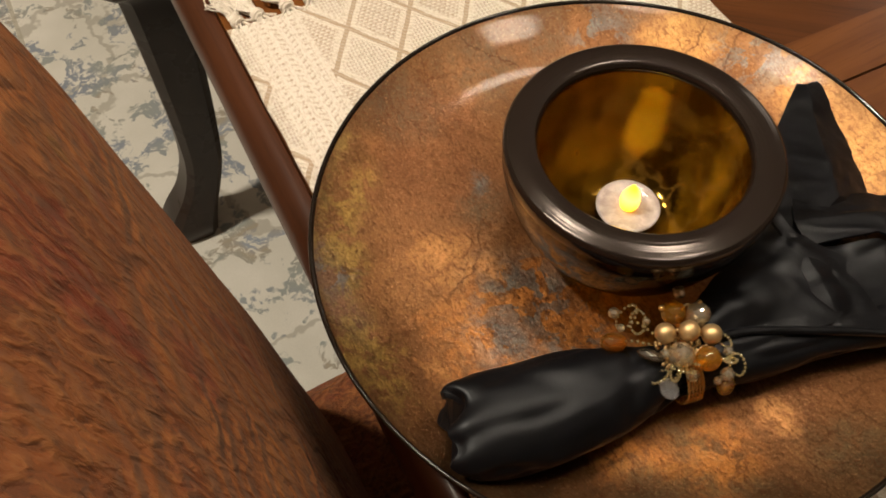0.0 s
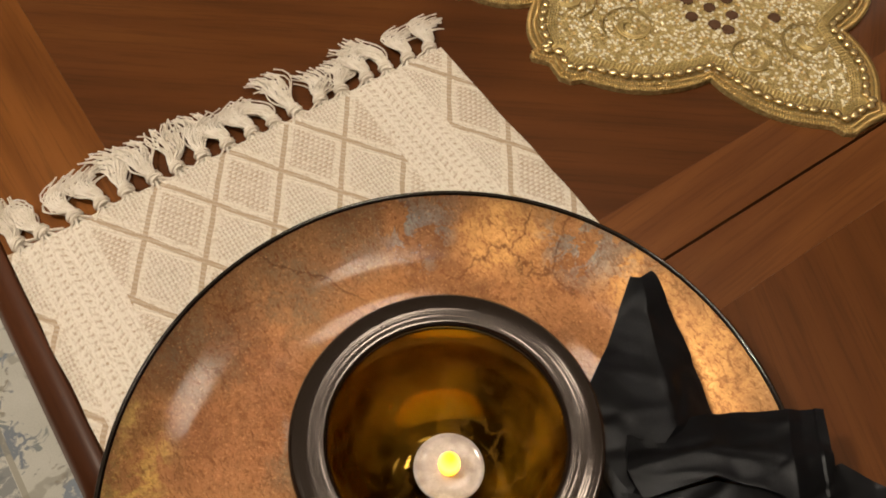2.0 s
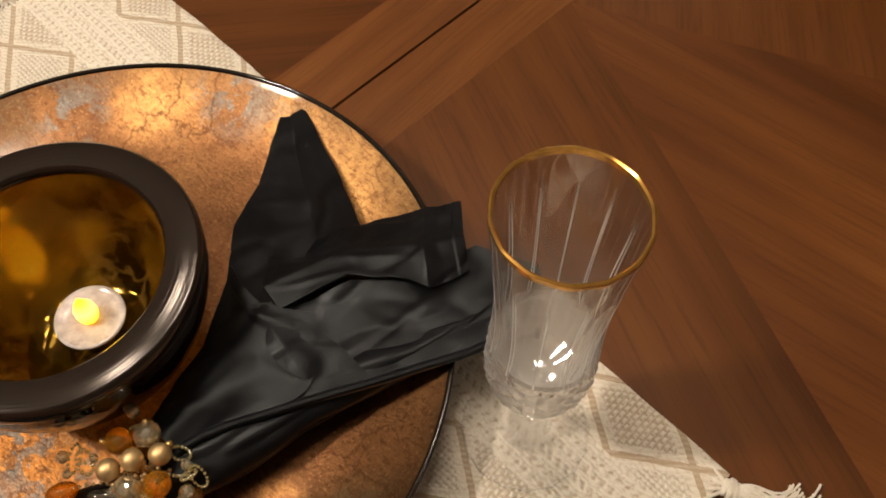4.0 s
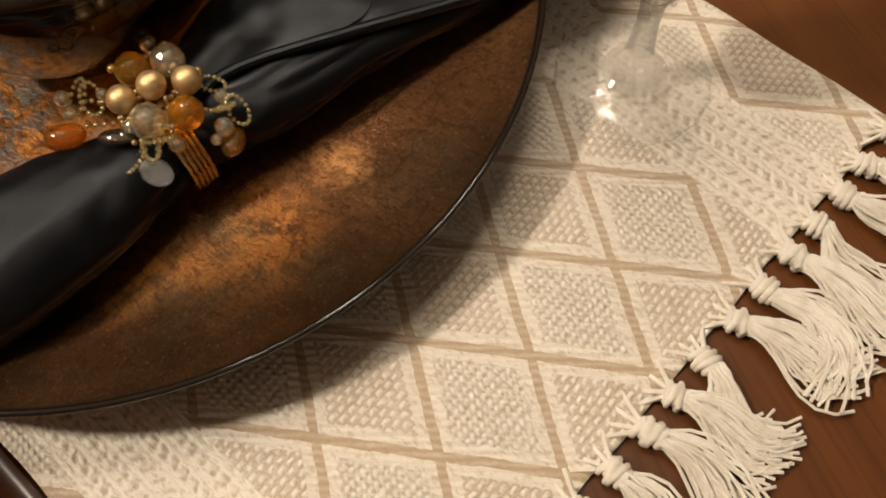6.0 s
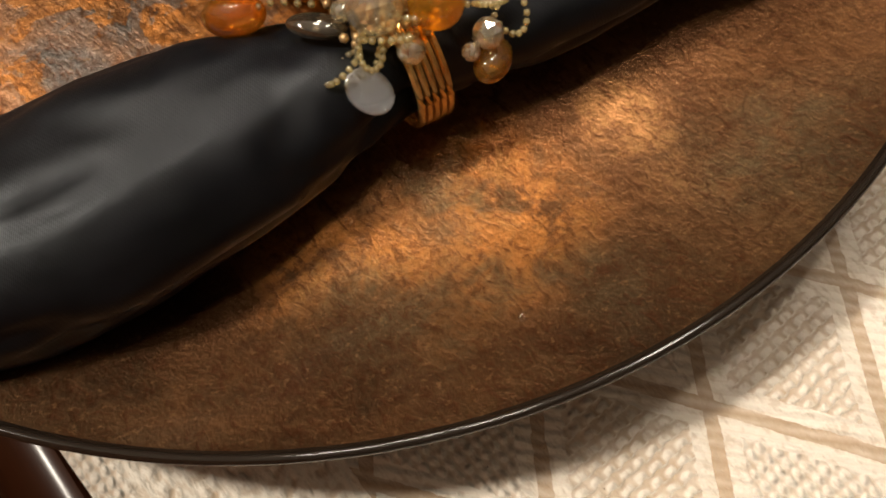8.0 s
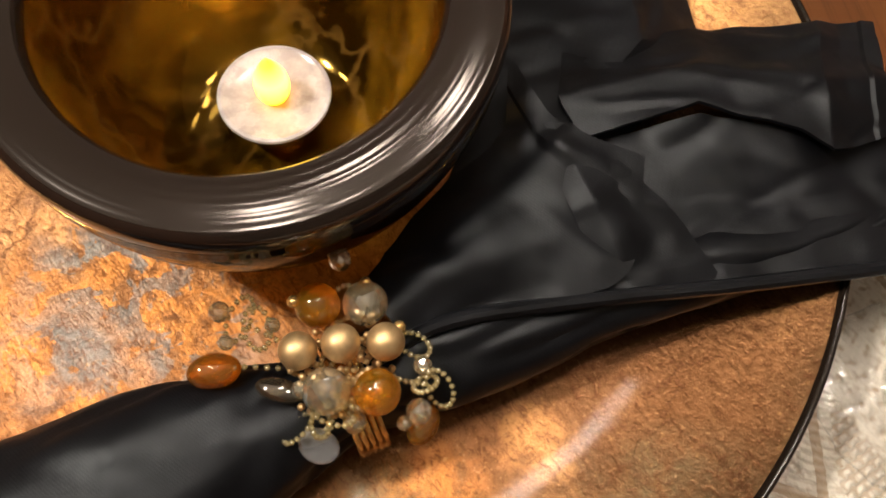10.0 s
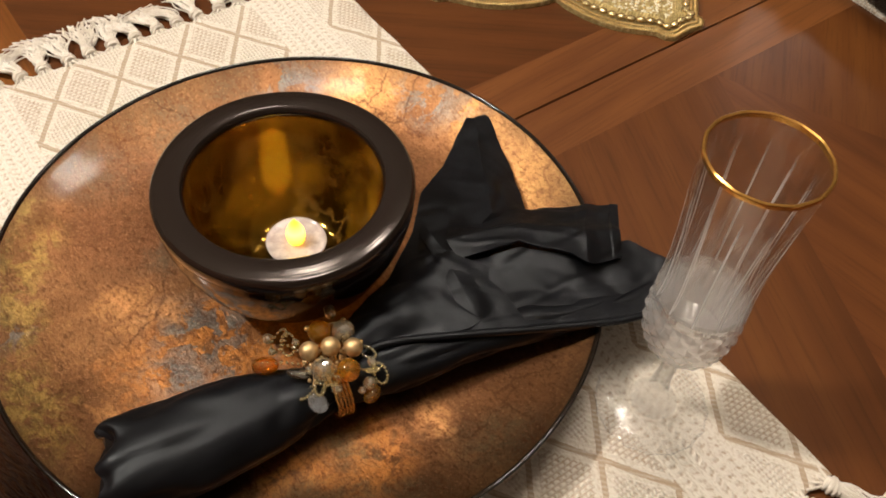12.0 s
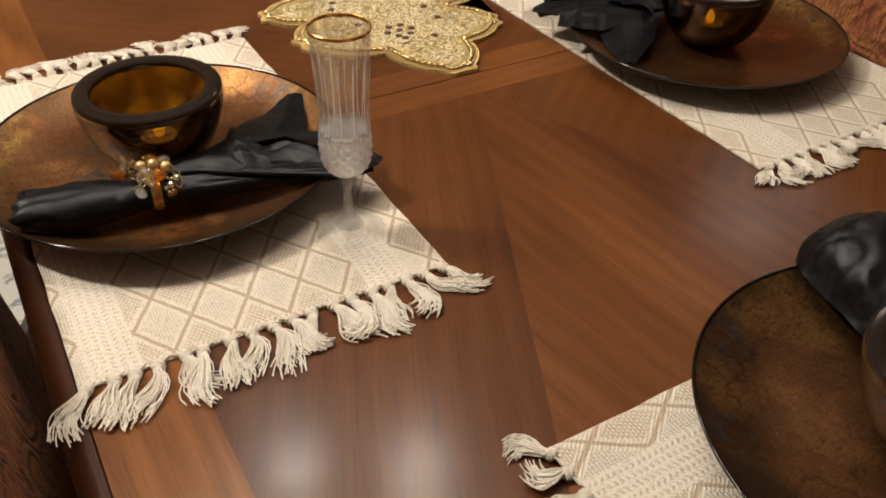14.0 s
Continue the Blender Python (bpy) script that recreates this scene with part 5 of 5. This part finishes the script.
    for c, r, tilt in loops:
        e = Euler((rnd.uniform(-0.8, 0.8), rnd.uniform(-0.8, 0.8), tilt))
        for i in range(16):
            a = i * math.tau / 16
            w = Vector((r * 1.35 * math.cos(a), r * 0.85 * math.sin(a), 0))
            w.rotate(e)
            seeds.append(P3(*c) + w)
    for a, b in (((-0.1, 0.1, 0.051), (-0.112, 0.12, 0.048)), ((-0.1, 0.1, 0.05), (-0.12, 0.113, 0.0475)), ((-0.1, 0.095, 0.05), (-0.109, 0.0885, 0.0455)), ((-0.092, 0.093, 0.05), (-0.083, 0.083, 0.0475))):
        seeds += [P3(*a).lerp(P3(*b), i / 9) + Vector((0, 0, 0.0012 * math.sin(i))) for i in range(10)]
    core = []
    while len(core) < 130:
        a, b, c = rnd.uniform(-1, 1), rnd.uniform(-1, 1), rnd.uniform(-1, 1)
        if a * a + b * b + c * c < 1:
            core.append(P3(-0.0985, 0.099, 0.0485) + axis * (0.0145 * a) + side * (0.0125 * b) + Vector((0, 0, 0.0045 * c)))
    many("gold_seed_core", [Matrix.Translation(w) @ Matrix.Diagonal((0.0011, 0.0011, 0.0011, 1)) for w in core], bead_unit(1), M_GOLDBEAD, t, "gold seed beads wired under the cluster")
    many("seed_bead_string", [Matrix.Translation(s) @ Matrix.Diagonal((0.00086, 0.00086, 0.00086, 1)) for s in seeds], bead_unit(1), M_SEED, t, "looped strings of champagne seed beads")
    t.matrix_basis = pose(*at, 0, 0, rz)
    return t


# first setting, and the same service across the table and at its end
build_mat(pose(-0.0555, 0.18, TOP), 1)
build_mat(pose(0.587, 0.168, TOP, 0, 0, 181), 2)
build_mat(pose(0.312, -0.42, TOP, 0, 0, 91), 3)
MAT = TOP + 0.0036
CH = (-0.072, 0.174)
first = [build_charger((*CH, MAT)), build_bowl((-0.0739, 0.1809, MAT + 0.0124)), build_candle((-0.0715, 0.181, MAT + 0.0262)),
         build_napkin((*CH, MAT - 0.0005)), build_ring((*CH, MAT - 0.0005)), build_flute((0.042, 0.0086, MAT + 0.0004))]
base = Matrix.Translation((*CH, 0))
for place in (pose(0.576, 0.146, 0, 0, 0, 180), pose(0.2806, -0.4023, 0, 0, 0, 90)):
    for ob in first:
        # the napkin at the table's end is bunched up higher than the others
        if place.translation.y < 0 and ob.name == "napkin":
            tagged(build_napkin((place.translation.x, place.translation.y, MAT - 0.0005), 90, True), "black satin napkin bunched up high through a beaded ring")
        else:
            copy_thing(ob, place @ base.inverted() @ ob.matrix_basis)


# ---- beaded runner in the middle of the table ----
UNITS = {1: bead_unit(1), 2: bead_unit(2)}


def build_runner():
    t = thing("beaded_table_runner", "gold beaded table runner with scalloped edge and scrollwork", "table runner")
    tips = [(0.148, 0.382), (0.291, 0.227), (0.402, 0.336), (0.436, 0.441), (0.424, 0.538), (0.281, 0.693), (0.17, 0.584), (0.136, 0.479)]
    dips = [(0.229, 0.311), (0.338, 0.293), (0.374, 0.4), (0.402, 0.49), (0.343, 0.609), (0.234, 0.627), (0.198, 0.52), (0.172, 0.432)]
    mid = Vector((0.286, 0.46))
    knots = []
    for a, b in zip(tips, dips):
        knots += [Vector(a), Vector(b)]
    outline = []
    for i, a in enumerate(knots):
        b = knots[(i + 1) % len(knots)]
        d = b - a
        n = Vector((d.y, -d.x)).normalized()
        tip_first = i % 2 == 0
        for k in range(14):
            s = k / 14
            bulge = 0.17 * d.length * math.sin(math.pi * s) ** 0.8
            q = a + d * s + n * bulge
            near_tip = s if tip_first else 1 - s
            q += n * (0.0095 * math.exp(-((near_tip - 0.1) / 0.075) ** 2))
            outline.append(q)

    def inset(dist):
        out = []
        m = len(outline)
        for i, p in enumerate(outline):
            tv = outline[(i + 2) % m] - outline[i - 2]
            nn = Vector((-tv.y, tv.x)).normalized()
            out.append(p + nn * dist)
        return out

    bm = bmesh.new()
    top = [bm.verts.new((p.x, p.y, 0.0042)) for p in outline]
    low = [bm.verts.new((p.x, p.y, 0.0003)) for p in outline]
    bm.faces.new(top)
    bm.faces.new(low[::-1])
    for i in range(len(top)):
        j = (i + 1) % len(top)
        bm.faces.new((top[j], top[i], low[i], low[j]))
    bmesh.ops.triangulate(bm, faces=[f for f in bm.faces if len(f.verts) > 4])
    part("cloth", bm, M_BASE.m, t, smooth=None)

    def resample(line, step, closed=True):
        pts = line + [line[0]] if closed else line
        out, left = [], 0.0
        for a, b in zip(pts, pts[1:]):
            d = (b - a).length
            while left <= d and d > 0:
                out.append((a.lerp(b, left / d), (b - a).normalized()))
                left += step
            left -= d
        return out

    def inside(p):
        hit, m = False, len(outline)
        for i in range(m):
            a, b = outline[i], outline[i - 1]
            if (a.y > p.y) != (b.y > p.y) and p.x < (b.x - a.x) * (p.y - a.y) / (b.y - a.y) + a.x:
                hit = not hit
        return hit

    def beads(name, places, radius, long, mat, z, label, flat_k=0.7, level=1):
        ms = [Matrix.Translation((p.x, p.y, z)) @ Matrix.Rotation(math.atan2(d.y, d.x), 4, "Z") @ Matrix.Diagonal((radius * long, radius, radius * flat_k, 1)) for p, d in places]
        return many(name, ms, UNITS[level], mat, t, label)

    turned = lambda places: [(p, Vector((-d.y, d.x))) for p, d in places]
    beads("bugle_bead_edge", turned(resample(inset(0.002), 0.0019)), 0.001, 2.2, M_BEADGOLD, 0.0045, "gold bugle bead edging")
    beads("bugle_bead_edge", turned(resample(inset(0.0058), 0.0019)), 0.001, 1.7, M_BEADGOLD, 0.0048, "gold bugle bead edging")
    oval = bpy.data.meshes.new("oval_bead")
    oval.from_pydata([(v.x * 0.0039, v.y * 0.0031, v.z * 0.002) for v in UNITS[2][0]], [], UNITS[2][1])
    shade_smooth(oval)
    oval.materials.append(M_OVAL)
    for p, d in resample(inset(0.0105), 0.0075):
        ob = new("oval_bead", oval)
        ob.parent = t
        ob.matrix_basis = pose(p.x, p.y, 0.0066, 0, 0, math.degrees(math.atan2(d.y, d.x)))
    for k in range(4):
        beads("braid", resample(inset(0.0146 + 0.0018 * k), 0.0026), 0.001, 1.7, M_SCROLL, 0.0056, "olive-gold thread braid")
    # scrolls: pairs of spirals in every lobe
    rnd = random.Random(7)
    spirals = []
    used = []
    for i, a in enumerate(knots):
        b = knots[(i + 1) % len(knots)]
        c = (a + b) / 2 + (mid - (a + b) / 2).normalized() * 0.04
        used.append(c + (mid - c).normalized() * 0.029)
        hand = 1 if i % 2 == 0 else -1
        for row in range(3):
            for k in range(88):
                r = 0.004 + 0.017 * k / 88 + 0.0016 * (row - 1) * math.sin(math.pi * min(1.0, k / 60 + 0.15))
                th = hand * (k * 0.098) + math.atan2((mid - c).y, (mid - c).x)
                p = c + Vector((math.cos(th), math.sin(th))) * r
                if inside(p):
                    spirals.append((p, Vector((-math.sin(th), math.cos(th)))))
    beads("scroll", spirals, 0.0011, 1.5, M_SCROLL, 0.0052, "gold bead scrollwork")
    fill = []
    while len(fill) < 7000:
        p = Vector((rnd.uniform(0.13, 0.45), rnd.uniform(0.22, 0.7)))
        if inside(p) and inside(p + Vector((0.014, 0))) and inside(p - Vector((0.014, 0))) and inside(p + Vector((0, 0.014))) and inside(p - Vector((0, 0.014))):
            th = rnd.uniform(0, 3.1)
            fill.append((p, Vector((math.cos(th), math.sin(th)))))
    beads("seed_bead_ground", fill[:5600], 0.00125, 1.25, M_PALE, 0.0045, "cream seed bead filling")
    beads("seed_bead_ground", fill[5600:], 0.00105, 1.25, M_BEADGOLD, 0.0045, "gold seed bead filling")
    for c in [Vector((0.273, 0.3605)), Vector((0.29, 0.56))]:
        for k in range(7):
            q = c + (Vector((math.cos(k * math.tau / 6), math.sin(k * math.tau / 6))) * 0.0165 if k else Vector((0, 0)))
            used.append(q)
    for c in used:
        bm = bmesh.new()
        lathe(bm, [(0.0, 0.0058), (0.0032, 0.0058), (0.0044, 0.0054), (0.0046, 0.004)], 12, (c.x, c.y, 0))
        part("brown_eyelet", bm, M_HOLE, t, "small brown patch")
    t.location = (0, 0, TOP)


build_runner()
